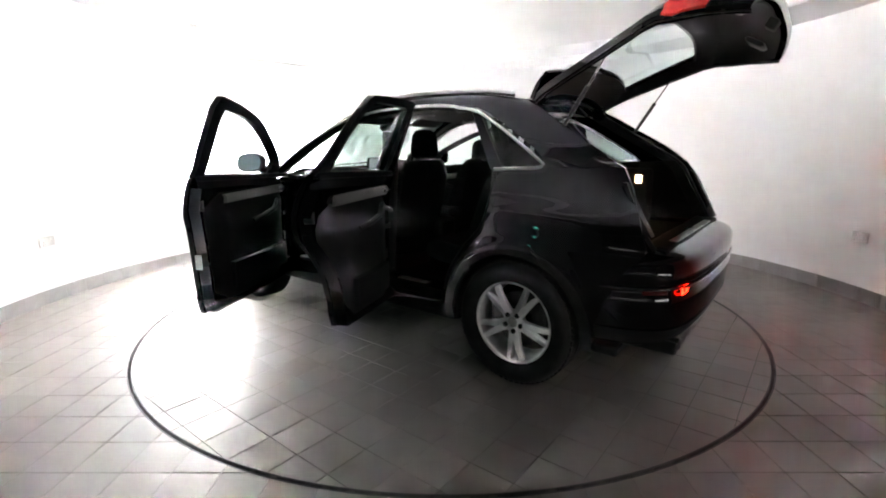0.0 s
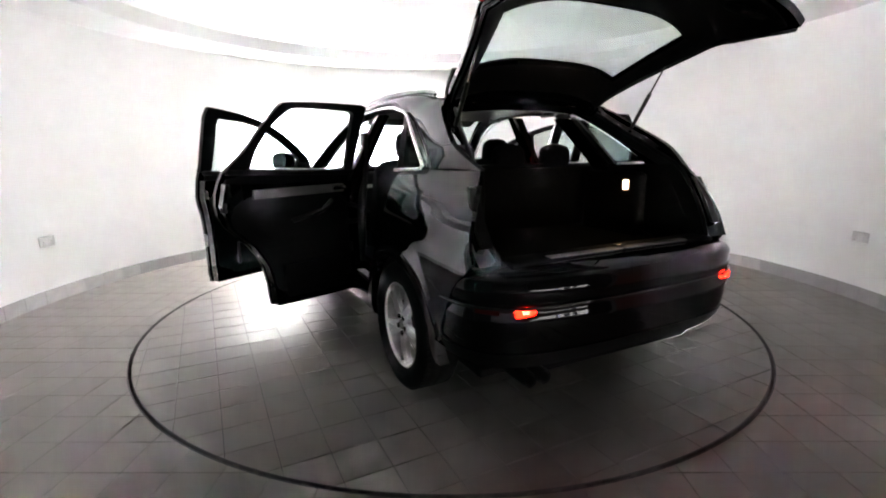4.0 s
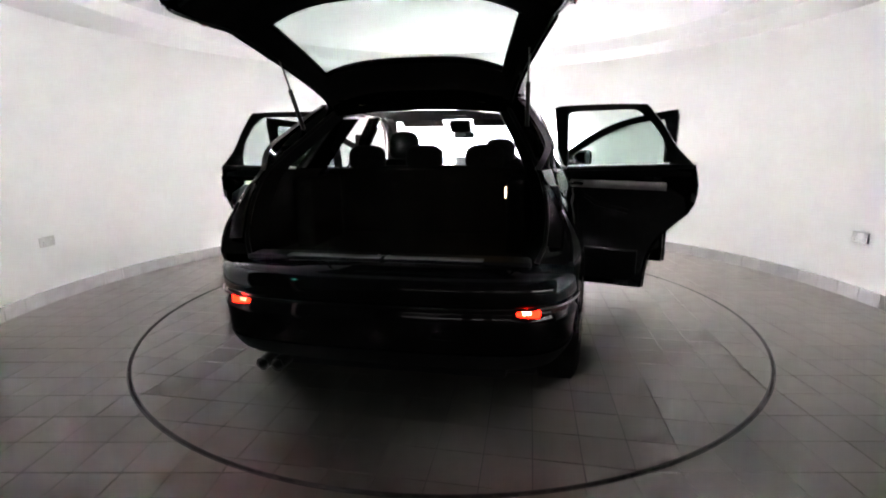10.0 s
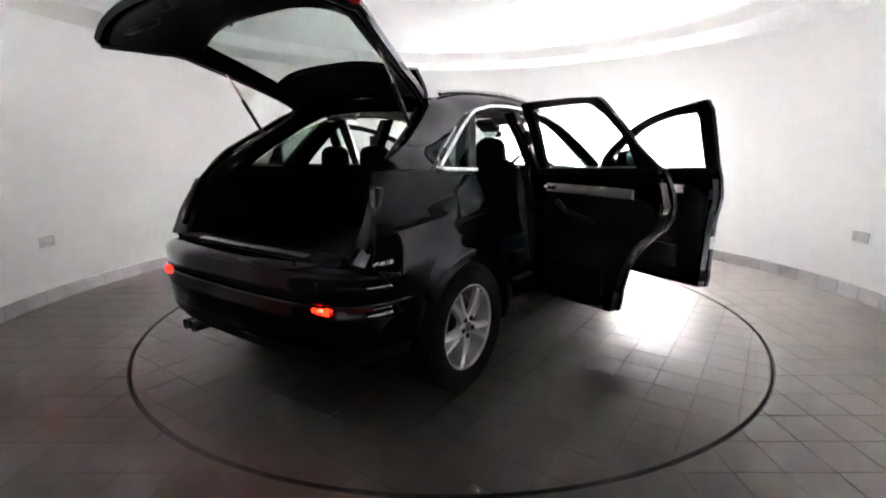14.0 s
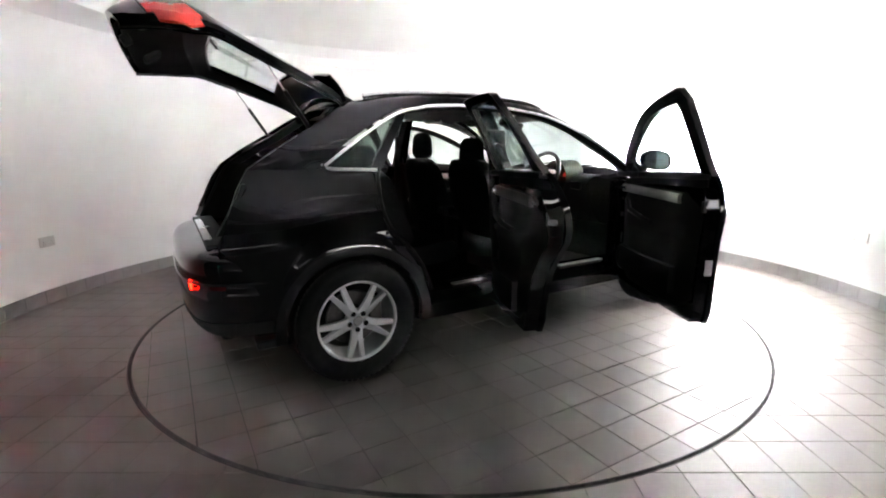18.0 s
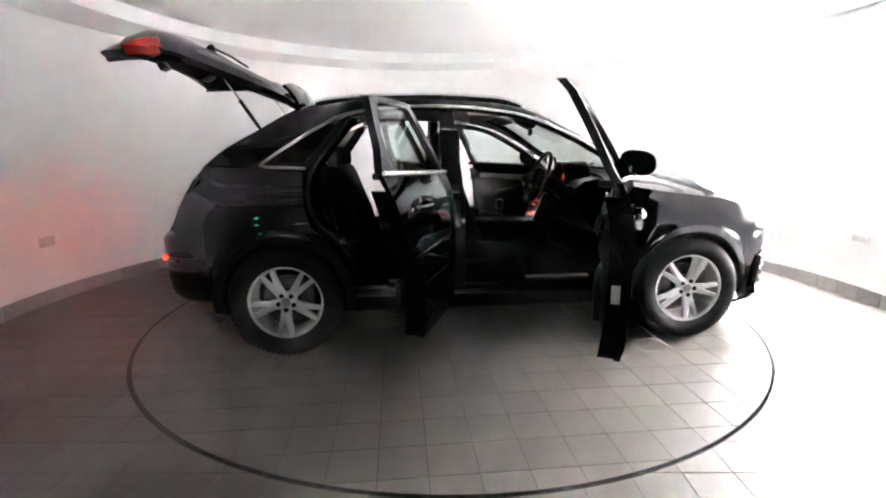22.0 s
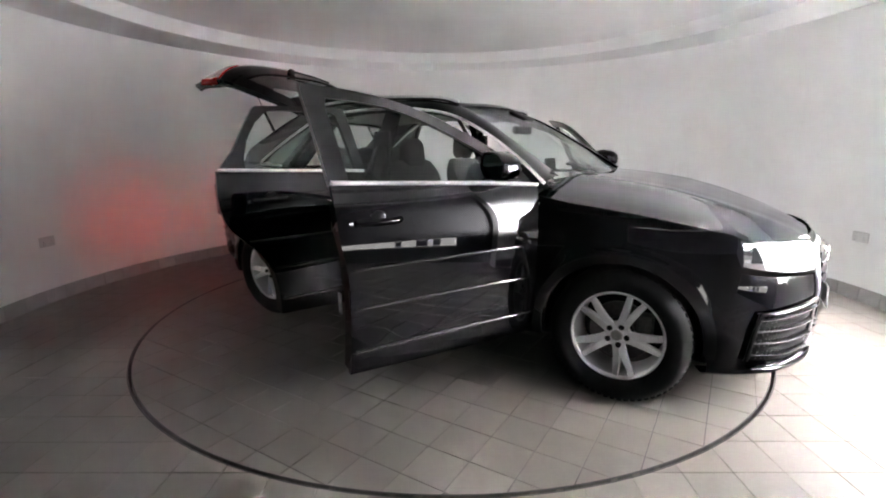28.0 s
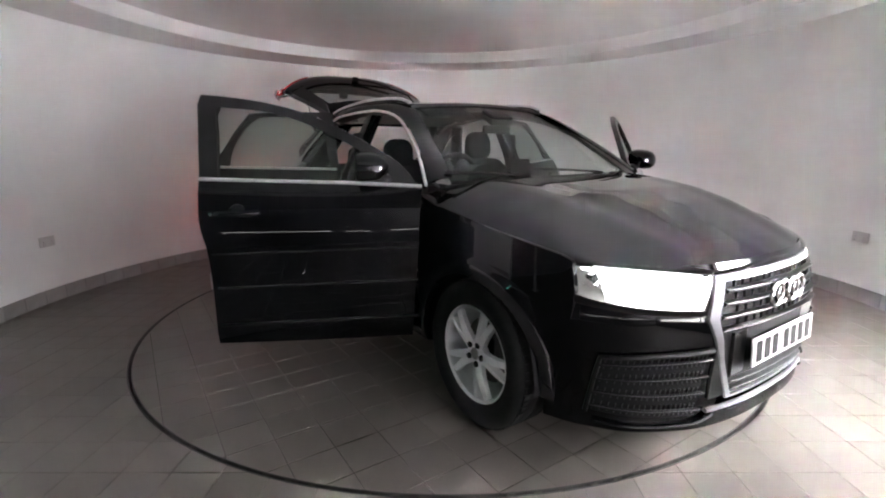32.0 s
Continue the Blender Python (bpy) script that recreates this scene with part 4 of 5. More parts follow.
def headlamp(s):
    # lens outline on the corner, as (y, z)
    lo = curve(LAMP_LOW, 16)
    hi = curve(LAMP_TOP, 16)

    def at(y, z, out):
        p = on_front(min(y, 0.83), z, 0)
        nx, ny = (1.0, 0.0) if y < 0.5 else (0.75, 0.66)
        return Vector((p.x + out * nx, s * (y + out * ny), z))

    def patch(out, k):
        c = (lo.mean(0) + hi.mean(0)) / 2
        return [[at(*(c + (lo[j] + (hi[j] - lo[j]) * i / 6 - c) * k), out) for j in range(16)] for i in range(7)]
    front, back = patch(0.008, 1.0), patch(-0.14, 0.9)
    bm = loft(back)
    rim = lambda r: r[0] + [q[-1] for q in r[1:]] + r[-1][-2::-1] + [q[0] for q in r[-2:0:-1]]
    loft([rim(front), rim(back)], closed_u=True, bm=bm)
    bowl = part("headlamp", bm, GREYTRIM, CAR, "clear headlamp shining bright white")
    def grown(g, out):
        a, b = lo - [0, g], hi + [0, g * 0.5]
        w = g * 0.9 * np.linspace(-1, 1, 16)
        return [[at(*(a[j] + (b[j] - a[j]) * i / 6 + [w[j], 0]), out) for j in range(16)] for i in range(7)]
    rings = [rim(grown(0.0, 0.012)), rim(grown(0.003, 0.012)), rim(grown(0.016, 0.005)), rim(grown(0.026, -0.002)), rim(grown(0.026, -0.03))]
    part("lamp_surround", loft(rings, closed_u=True), PAINT, bowl, "black gloss lamp surround")
    lens = part("lens", sheet(patch(0.012, 1.01), -0.003, (1, 0, 0)), LENS, bowl, "clear headlamp lens")
    lens.visible_shadow = False
    # lit light guides behind the lens
    for k0, k1, j0, j1 in ((0.05, 0.24, 1, 12), (0.80, 0.95, 1, 14)):
        r = [[at(*(lo[j] + (hi[j] - lo[j]) * k), -0.014) for j in range(j0, j1)] for k in (k0, k1)]
        part("light_guide", sheet(r, -0.002, (1, 0, 0)), HEADLIGHT, bowl, "glowing white light strip")
    # Glowing sheet added over the slits for the lens's white glare.
    r = [[at(*(lo[j] + (hi[j] - lo[j]) * k), 0.002) for j in range(1, 13)] for k in (0.03, 0.5, 0.97)]
    part("glare_sheet", sheet(r, -0.002, (1, 0, 0)), GLOWLENS, bowl, "glowing sheet for the headlamp's white glare").visible_shadow = False
    # round unlit indicator at the outer end
    c = at(0.735, 0.79, -0.045)
    part("indicator", lathe([(0.0, -0.004), (0.020, 0.0), (0.026, 0.012), (0.030, 0.012), (0.030, -0.02)], 20, "x", tuple(c)), CHROME, bowl, "round bright indicator reflector")
    # projectors deep behind added black slits, which throw a wide beam forward and up
    depth, hw, hh = 0.070, 0.040, 0.026
    for y, z in ((0.49, 0.752), (0.565, 0.758), (0.635, 0.766)):
        c = Vector((on_front(y + 0.04, z).x - 0.022 - depth, s * y, z))
        aim = Matrix.Translation(c) @ Matrix.Rotation(radians(-7), 4, "Y")
        rows = [[aim @ Vector((x, sy * w, sz * h)) for sy, sz in ((-1, -1), (1, -1), (1, 1), (-1, 1))]
                for x, w, h in ((-0.006, 0.001, 0.001), (-0.006, hw, hh), (depth, hw, hh), (depth, hw + 0.004, hh + 0.004), (-0.010, hw + 0.004, hh + 0.004), (-0.010, 0.001, 0.001))]
        part("projector_tube", loft(rows, closed_u=True), DARKTUBE, bowl, smooth=0)
        ring = lathe([(0.042, depth - 0.002), (0.046, depth + 0.004), (0.042, depth + 0.010), (0.040, depth + 0.009)], 20, "x")
        bmesh.ops.transform(ring, matrix=aim, verts=ring.verts)
        part("projector_ring", ring, CHROME, bowl)
        bm = bmesh.new()
        bm.faces.new([bm.verts.new(aim @ Vector((0.0, sy * 0.028, -0.0150 + sz * 0.0085))) for sy, sz in ((-1, -1), (1, -1), (1, 1), (-1, 1))])
        part("projector", bm, BEAM, bowl, "glowing headlamp projector")


headlamp(1)
headlamp(-1)


def side_intake(s):
    lo = curve([(0.44, 0.285), (0.60, 0.285), (0.755, 0.30)], 12, False)
    hi = curve([(0.41, 0.545), (0.60, 0.535), (0.735, 0.52)], 12, False)

    def at(p, out):
        q = on_front(p[0], p[1], 0)
        nx, ny = (0.95, 0.3) if p[0] < 0.6 else (0.7, 0.7)
        return Vector((q.x + out * nx, s * (q.y + out * ny), q.z))
    back = part("air_intake", sheet([[at(lo[j] + (hi[j] - lo[j]) * k / 5, 0.004) for j in range(12)] for k in range(6)], -0.01, (1, 0, 0)), DARKTUBE, CAR,
                "dark meshed air intake with thin slats")
    for k in (0.12, 0.37, 0.62, 0.87):
        pts = [at(lo[j] + (hi[j] - lo[j]) * k, 0.016) for j in range(12)]
        part("slat", tube(pts, 0.010, 8, flat=0.6), DARKTUBE, back)
        # Thin metal rod in place of the highlight along each glossy slat.
        part("slat_glint", tube([p + Vector((0.011, s * 0.003, 0.004)) for p in pts], 0.0014, 6), DARKMETAL, back, "thin dark metal line for an intake slat's highlight")
    ribs = bmesh.new()
    for k in (0.0, 0.245, 0.495, 0.745):
        for j in np.linspace(0.5, 10.5, 19):
            i, f = int(j), j - int(j)
            a, b = lo[i] + (lo[i + 1] - lo[i]) * f, hi[i] + (hi[i + 1] - hi[i]) * f
            tube([at(a + (b - a) * (k + 0.04), 0.008), at(a + (b - a) * (k + 0.20), 0.008)], 0.0022, 5, bm=ribs)
    tagged(part("intake_ribs", ribs, DARKMETAL, back, "dark mesh ribs"), kind="stuff")
    pts = [at(p, 0.014) for p in hi] + [at(hi[-1] + (lo[-1] - hi[-1]) * k / 6, 0.016) for k in range(1, 7)]
    part("intake_edge", tube(pts, 0.010, 8), SATIN, back)
    # lower bright blade
    bl = [at((y, z), 0.010) for y, z in curve([(0.37, 0.282), (0.45, 0.262), (0.60, 0.256), (0.74, 0.262)], 14)]
    part("bumper_blade", tube(bl, 0.014, 8, flat=0.6), PAINT, back, "black gloss bumper blade")


side_intake(1)
side_intake(-1)
part("splitter", tube([on_front(y, 0.298, 0.010) for y in np.linspace(-0.40, 0.40, 20)], 0.011, 8, flat=0.8), SILVER, CAR, "bright lower bumper line")
part("underbody", box(0.0, 0, 0.235, 3.6, 1.36, 0.05, 0.01, 1), PLASTIC, CAR, "black underbody")


def fog_lamp(s):
    y, z = s * 0.626, 0.612
    turn = Matrix.Rotation(radians(-3 * s), 4, "Z") @ Matrix.Rotation(radians(3), 4, "Y")
    x = -2.072
    m = Matrix.Translation((x, y, z)) @ turn
    ring_o = [(0, a * 0.95, b * 0.90) for a, b in ((-0.054, -0.021), (-0.032, -0.023), (0.0, -0.023), (0.032, -0.023), (0.054, -0.021), (0.057, 0), (0.054, 0.021),
                                                   (0.032, 0.023), (0.0, 0.023), (-0.032, 0.023), (-0.054, 0.021), (-0.057, 0))]
    ang = [math.atan2(p[2], p[1]) for p in ring_o]
    hole = [(0, 0.0185 * math.cos(a), 0.0185 * math.sin(a)) for a in ang]
    lip = [(-0.006, p[1] * 0.85, p[2] * 0.75) for p in ring_o]
    bm = loft([[m @ Vector(p) for p in r] for r in (ring_o, lip, hole)], closed_u=True)
    f = part("fog_lamp", bm, FOG, CAR, "lit red rear fog lamp")
    # Dark tube, added to narrow the bulb's light to a soft spot.
    tub = loft([[m @ Vector(p) for p in hole], [m @ (Vector(p) + Vector((0.050, 0, 0))) for p in hole]], closed_u=True)
    part("reflector", tub, DARKMETAL, f)
    bm = bmesh.new()
    bm.faces.new([bm.verts.new(m @ (Vector(p) + Vector((0.045, 0, 0)))) for p in hole])
    part("bulb", bm, FOGBEAM, f, "glowing red bulb")
    # Closed block behind the bulb, added to stop red light leaking into the car.
    part("light_stop", box(0, 0, 0, 0.05, 0.06, 0.06, 0.004, 1, turn=m @ Matrix.Translation((0.086, 0, 0))), PLASTIC, f)
    # unlit reflector strip beside it
    L = ends(REAR_PLAN, [(0.600, 0.006), (0.624, 0.006)], 60)
    sel = [j for j in range(len(L[0])) if 0.722 < s * L[0][j].y < 0.80]
    part("reflector_strip", sheet([[r[j] for j in sel] for r in L], 0.01, (1, 0, 0)), DARKRED, f, "dark red reflector strip")


fog_lamp(1)
fog_lamp(-1)
for dy in (0.0, 0.075):
    part("exhaust_pipe", lathe([(0.026, -2.045), (0.031, -2.05), (0.033, -2.035), (0.033, -1.8), (0.027, -1.8), (0.026, -2.045)], 20, "x", (0, 0.50 + dy, 0.290)), DARKMETAL, CAR, "round exhaust pipe")
part("tow_cover", box(-1.86, 0, 0.30, 0.2, 1.1, 0.10, 0.03, 2), PLASTIC, CAR)
# ---- doors ----
def door(name, s, hx, angle, low, high, top, glass_top, front, edge):
    """A door in its closed place, then turned open about its hinge line. low, high: lower panel lines; top: window frame line (x, z)."""
    hy = 0.865
    org = (hx, s * hy, 0.0)
    lo_, hi_ = np.array(low), np.array(high)
    P = np.array([lo_ + (hi_ - lo_) * k / 13 for k in range(14)])
    for k in range(14):   # the rear edge follows its own line
        xr, xf = lerp(edge, P[k, 0, 1]), P[k, -1, 0]
        P[k, :, 0] = np.linspace(xr, xf, len(low))
    d = part(name, sheet([flank(r, s) for r in P], -0.030 * s), PAINT, CAR, "black gloss door, wide open", origin=org)
    c = P.reshape(-1, 2).mean(0)
    both = P.reshape(-1, 2)
    Q = (P - c) * 0.985 + c
    part("shut_face", sheet([[Vector((x, s * (sidey(x, z) - 0.028), z)) for x, z in r] for r in Q[::2]], -0.075 * s), PAINT, d, "black painted door shut face")
    # inner trim panel, bulging inwards
    Q = (P - c) * 0.945 + c
    r3 = []
    for k in range(14):
        row = []
        for j, (x, z) in enumerate(Q[k]):
            u, v = j / (len(low) - 1), k / 13
            bulge = 0.030 * min(1, 6 * u, 6 * (1 - u)) * min(1, 5 * v, 4 * (1 - v) + 0.3)
            armrest = 0.035 * math.exp(-((v - 0.60) / 0.10) ** 2) * min(1, 5 * u, 5 * (1 - u))
            row.append(Vector((x, s * (sidey(x, min(z, 0.9)) - 0.103 - bulge - armrest), z)))
        r3.append(row)
    inner = part("inner_panel", sheet(r3, 0.006 * s), PLASTIC, d, "black door lining with armrest and pocket")
    xs = [p[0] for p in both]
    x0, x1 = (min(xs), max(xs))
    ln = x1 - x0
    xa, xb = x0 + 0.20 * ln, x0 + 0.90 * ln
    zt = belt_z((xa + xb) / 2) - 0.125
    strip = [[Vector((x, s * (sidey(x, 0.9) - 0.148), zt + dz + 0.012 * (x - xa))) for x in np.linspace(xa, xb, 10)] for dz in (-0.026, -0.010, 0.012, 0.026)]
    for p in strip[1] + strip[2]:
        p.y -= s * 0.008
    part("trim_strip", sheet(strip, 0.02 * s), GREYTRIM, d, "silver-grey trim strip")
    hxx = xb - 0.02
    part("inner_handle", box(hxx - 0.03, s * (sidey(hxx, 0.9) - 0.172), zt + 0.01, 0.10, 0.016, 0.028, 0.007, 2), CHROME, d, "bright inner door handle")
    part("door_pull", tube([(xa + 0.25 * ln, s * 0.735, zt - 0.17), (xa + 0.32 * ln, s * 0.705, zt - 0.15), (xb - 0.22 * ln, s * 0.705, zt - 0.12), (xb - 0.12 * ln, s * 0.735, zt - 0.07)], 0.016, 8), SATIN, d, "black armrest pull")
    part("door_pocket", sheet([[Vector((x, s * (0.735 - 0.025 * math.sin(math.pi * (x - xa) / (xb - xa))), z)) for x in np.linspace(max(xa, -0.85), xb - 0.05, 8)] for z in (0.42, 0.50, 0.58)], 0.03 * s), PLASTIC, d)
    # window frame
    n = len(top)
    gt = glass_top
    frame_rows = [[Vector((x, s * (sidey(x, z) + o), z)) for x, z in L] for L, o in ((top, -0.004), (gt, -0.004))]
    fr = sheet(frame_rows, -0.038 * s)
    part("window_frame", fr, SATIN, d, "black window frame")
    # pane
    t2 = np.array(gt)
    gb = np.stack([np.linspace(t2[0][0], t2[-1][0], len(t2)), [belt_z(x) - 0.02 for x in np.linspace(t2[0][0], t2[-1][0], len(t2))]], 1)
    part("pane", sheet(flank_rows(gb, t2, s, 8, -0.022), -0.004 * s), GLASS, d, "clear side window")
    # belt line trims
    bx = np.linspace(min(high[0][0], high[-1][0]), max(high[0][0], high[-1][0]), 16)
    part("belt_trim", tube([(x, s * (sidey(x, belt_z(x)) + 0.006), belt_z(x) + 0.006) for x in bx], 0.009, 8), TRIM, d, "bright belt-line trim")
    part("belt_seal", box(float(np.mean(bx)), s * (sidey(float(np.mean(bx)), 1.10) - 0.075), float(np.mean([belt_z(x) for x in bx])) - 0.008, float(bx[-1] - bx[0]) * 0.97, 0.07, 0.03, 0.008, 2,
                           turn=Matrix.Rotation(radians(1.8), 4, "Y")), PLASTIC, d)
    # outer handle
    ox = x0 + 0.105 if front else x0 + 0.20
    oz = 0.962 if front else 0.985
    part("outer_handle", tube([(ox - 0.02, s * (sidey(ox, oz) + 0.006), oz), (ox + 0.01, s * (sidey(ox, oz) + 0.034), oz + 0.002), (ox + 0.14, s * (sidey(ox, oz) + 0.036), oz + 0.004),
                               (ox + 0.175, s * (sidey(ox, oz) + 0.006), oz + 0.004)], 0.014, 10, flat=1.15), PAINT, d, "black gloss door handle")
    part("handle_cup", lathe([(0.0, 0.0), (0.035, 0.001), (0.045, 0.006), (0.047, 0.0)], 20, "y", (ox + 0.08, s * (sidey(ox, oz) - 0.002), oz)), SATIN, d)
    part("lock_barrel", lathe([(0, 0.004 * s), (0.008, 0.003 * s), (0.009, 0)], 12, "y", (ox - 0.045, s * (sidey(ox, oz) + 0.002), oz)), CHROME, d)
    # glossy rods along lower panel and waist creases, added to carry the highlight lines
    for cz, rad in ((0.400, 0.012), (0.594, 0.010), (0.765, 0.008)):
        xr = lerp(edge, cz)
        xf = x1 - 0.03
        part("crease", tube([(x, s * (sidey(x, cz) - rad * 0.45), cz + 0.012 * (x - xr)) for x in np.linspace(xr + 0.02, xf, 14)], rad, 10), GLOSS, d, "black gloss rod for a body crease's highlight")
    part("latch", box((lerp(edge, 0.95) + 0.02), s * 0.80, 0.95, 0.02, 0.05, 0.06, 0.004, 1), DARKMETAL, d)
    for hz in (0.60, 0.97):
        part("hinge_leaf", box(hx - 0.02, s * (hy - 0.05), hz, 0.05, 0.035, 0.07, 0.006, 1), DARKMETAL, d)
    part("check_strap", box(hx - 0.01, s * (hy - 0.075), 0.78, 0.10, 0.012, 0.03, 0.003, 1), DARKMETAL, d)
    part("wiring_boot", tube([(hx - 0.03, s * (hy - 0.06), 0.90), (hx + 0.02, s * (hy - 0.075), 0.89), (hx + 0.05, s * (hy - 0.08), 0.87)], 0.014, 8), PLASTIC, d)
    if front:
        part("speaker_grille", lathe([(0.0, 0.0), (0.075, 0.0), (0.085, 0.006), (0.085, 0.012)], 28, "y", (hx - 0.22, s * 0.735, 0.50)), SATIN, d)
        part("warning_sticker", box(-0.1975, s * 0.84, 0.62, 0.003, 0.038, 0.085), WHITELABEL, d, "small white sticker on the door edge")
        mirror(d, s, hx)
    d.rotation_euler = (0, 0, radians(-s * angle))
    return d


def mirror(d, s, hx):
    c = Vector((0.605, s * 0.888, 1.178))
    rows = []
    for k, (dx, ky, kz) in enumerate(((-0.055, 0.90, 0.90), (-0.05, 0.98, 0.97), (-0.03, 1.0, 1.0), (0.01, 0.98, 0.97), (0.05, 0.86, 0.86), (0.08, 0.62, 0.62), (0.095, 0.25, 0.25))):
        row = []
        for a in range(24):
            t = 2 * math.pi * a / 24
            cy, cz = math.cos(t), math.sin(t)
            e = 0.78
            y = 0.098 * abs(cy) ** e * (1 if cy > 0 else -1)
            z = 0.070 * abs(cz) ** e * (1 if cz > 0 else -1)
            row.append((c.x + dx, c.y + y * ky, c.z + z * kz - 0.01 * (y / 0.098) * s))
        rows.append(row)
    bm = loft(rows, closed_u=True)
    bm.faces.new([bm.verts.new(p) for p in rows[-1]])
    part("mirror_housing", bm, PAINT, d, "black door mirror housing")
    bm = bmesh.new()
    bm.faces.new([bm.verts.new((p[0] + 0.010, c.y + (p[1] - c.y) * 0.93, c.z + (p[2] - c.z) * 0.92)) for p in rows[0]])
    bmesh.ops.solidify(bm, geom=bm.faces[:], thickness=0.004)
    part("mirror_glass", bm, MIRROR, d, "pale green mirror glass")
    part("mirror_arm", tube([(0.70, s * 0.80, 1.10), (0.67, s * 0.83, 1.115), (0.635, s * 0.86, 1.13)], [0.035, 0.03, 0.026], 10), SATIN, d)
    part("mirror_corner", sheet(flank_rows([(0.64, 1.085), (0.84, 1.075)], [(0.655, 1.19), (0.80, 1.10)], s, 2, -0.008), -0.03 * s), SATIN, d, "black mirror corner panel")
    part("tweeter", box(0.70, s * 0.765, 1.13, 0.10, 0.012, 0.06, 0.01, 2), PLASTIC, d)


N = 22
FD_LOW = curve([(-0.185, 0.30), (0.2, 0.295), (0.55, 0.295), (0.80, 0.30)], N)
FD_HIGH = curve([(-0.21, belt_z(-0.21)), (0.3, belt_z(0.3)), (0.862, belt_z(0.862) - 0.01)], N)
RD_LOW = curve([(-0.888, 0.31), (-0.7, 0.305), (-0.45, 0.30), (-0.29, 0.30)], N)
RD_HIGH = curve([(-1.15, belt_z(-1.15)), (-0.7, belt_z(-0.7)), (-0.285, belt_z(-0.285))], N)


FD_TOP = curve([(-0.212, belt_z(-0.21) - 0.01), (-0.235, 1.33), (-0.258, 1.53), (-0.25, 1.543)], 9, False).tolist() + \
    curve([(-0.17, 1.536), (0.0, 1.514), (0.18, 1.476), (0.36, 1.414), (0.58, 1.302), (0.76, 1.186), (0.855, belt_z(0.85) - 0.008)], 22).tolist()
FD_GLASS = curve([(-0.125, belt_z(-0.12) - 0.01), (-0.145, 1.33), (-0.165, 1.455), (-0.15, 1.478)], 9, False).tolist() + \
    curve([(-0.12, 1.474), (0.02, 1.462), (0.17, 1.432), (0.33, 1.372), (0.52, 1.276), (0.66, 1.185), (0.74, belt_z(0.74) - 0.008)], 22).tolist()
RD_TOP = curve([(-1.148, belt_z(-1.14) - 0.01), (-1.04, 1.262), (-0.965, 1.39), (-0.885, 1.50)], 10, False).tolist() + \
    curve([(-0.865, 1.518), (-0.7, 1.527), (-0.5, 1.531), (-0.32, 1.530), (-0.298, 1.522)], 14).tolist() + \
    curve([(-0.288, 1.40), (-0.268, belt_z(-0.268) - 0.01)], 5, False).tolist()
RD_GLASS = curve([(-1.0, belt_z(-1.0) - 0.01), (-0.99, 1.23), (-0.955, 1.325), (-0.885, 1.425), (-0.82, 1.480)], 10, False).tolist() + \
    curve([(-0.79, 1.491), (-0.7, 1.495), (-0.5, 1.495), (-0.40, 1.492), (-0.375, 1.478)], 14).tolist() + \
    curve([(-0.358, 1.38), (-0.330, belt_z(-0.33) - 0.01)], 5, False).tolist()

FD_EDGE = [(0.30, -0.180), (0.60, -0.172), (0.78, -0.178), (0.86, -0.198), (0.93, -0.208), (1.15, -0.212)]
# the rear door's panel follows the wheel arch at its rear edge
RD_EDGE = [(0.30, -0.886), (0.45, -0.894), (0.584, -0.923), (0.66, -0.965), (0.734, -1.023), (0.80, -1.10), (0.86, -1.15), (0.95, -1.170), (1.04, -1.172), (1.15, -1.15)]


for s, af, ar in ((1, 58.6, 69.0), (-1, 62.3, 69.0)):
    door("front_door", s, 0.865, af, FD_LOW, FD_HIGH, FD_TOP, FD_GLASS, True, FD_EDGE)
    door("rear_door", s, -0.285, ar, RD_LOW, RD_HIGH, RD_TOP, RD_GLASS, False, RD_EDGE)
# ---- tailgate, built closed and turned open about its hinge ----
HINGE = Vector((-1.20, 0.0, 1.53))
GATE_ANGLE = 60.0
GATE_W = [(1.56, 0.525), (1.50, 0.548), (1.36, 0.600), (1.25, 0.652), (1.16, 0.698), (1.08, 0.742), (0.95, 0.765), (0.86, 0.762), (0.78, 0.735)]
GATE_X = [(0.76, -2.055), (0.80, -2.075), (0.90, -2.09), (0.98, -2.085), (1.06, -2.035), (1.13, -1.945), (1.16, -1.895), (1.30, -1.69), (1.44, -1.48), (1.52, -1.345), (1.56, -1.22)]


def gate_w(z):
    return lerp(sorted(GATE_W), z)


def gate_pt(v, z, out=0.0):
    """A place on the closed tailgate: v from -1 to 1 across."""
    w = gate_w(z)
    a = abs(v)
    sweep = lerp([(0.76, 0.09), (0.85, 0.16), (1.0, 0.24), (1.16, 0.18), (1.5, 0.10)], z)
    x = lerp(GATE_X, z) + sweep * a ** 3.2
    return Vector((x - out, v * w, z + out * 0.3))


def gate_loop(k, z0, z1, n=10, out=0.0):
    """A rounded four-sided loop on the tailgate: half width k of the gate's, between two heights."""
    pts = []
    for u in np.linspace(-k, k, 2 * n):
        pts.append((u, z1))
    for z in np.linspace(z1, z0, n)[1:]:
        pts.append((k, z))
    for u in np.linspace(k, -k, 2 * n)[1:]:
        pts.append((u, z0))
    for z in np.linspace(z0, z1, n)[1:-1]:
        pts.append((-k, z))
    return [gate_pt(u, z, out) for u, z in pts]


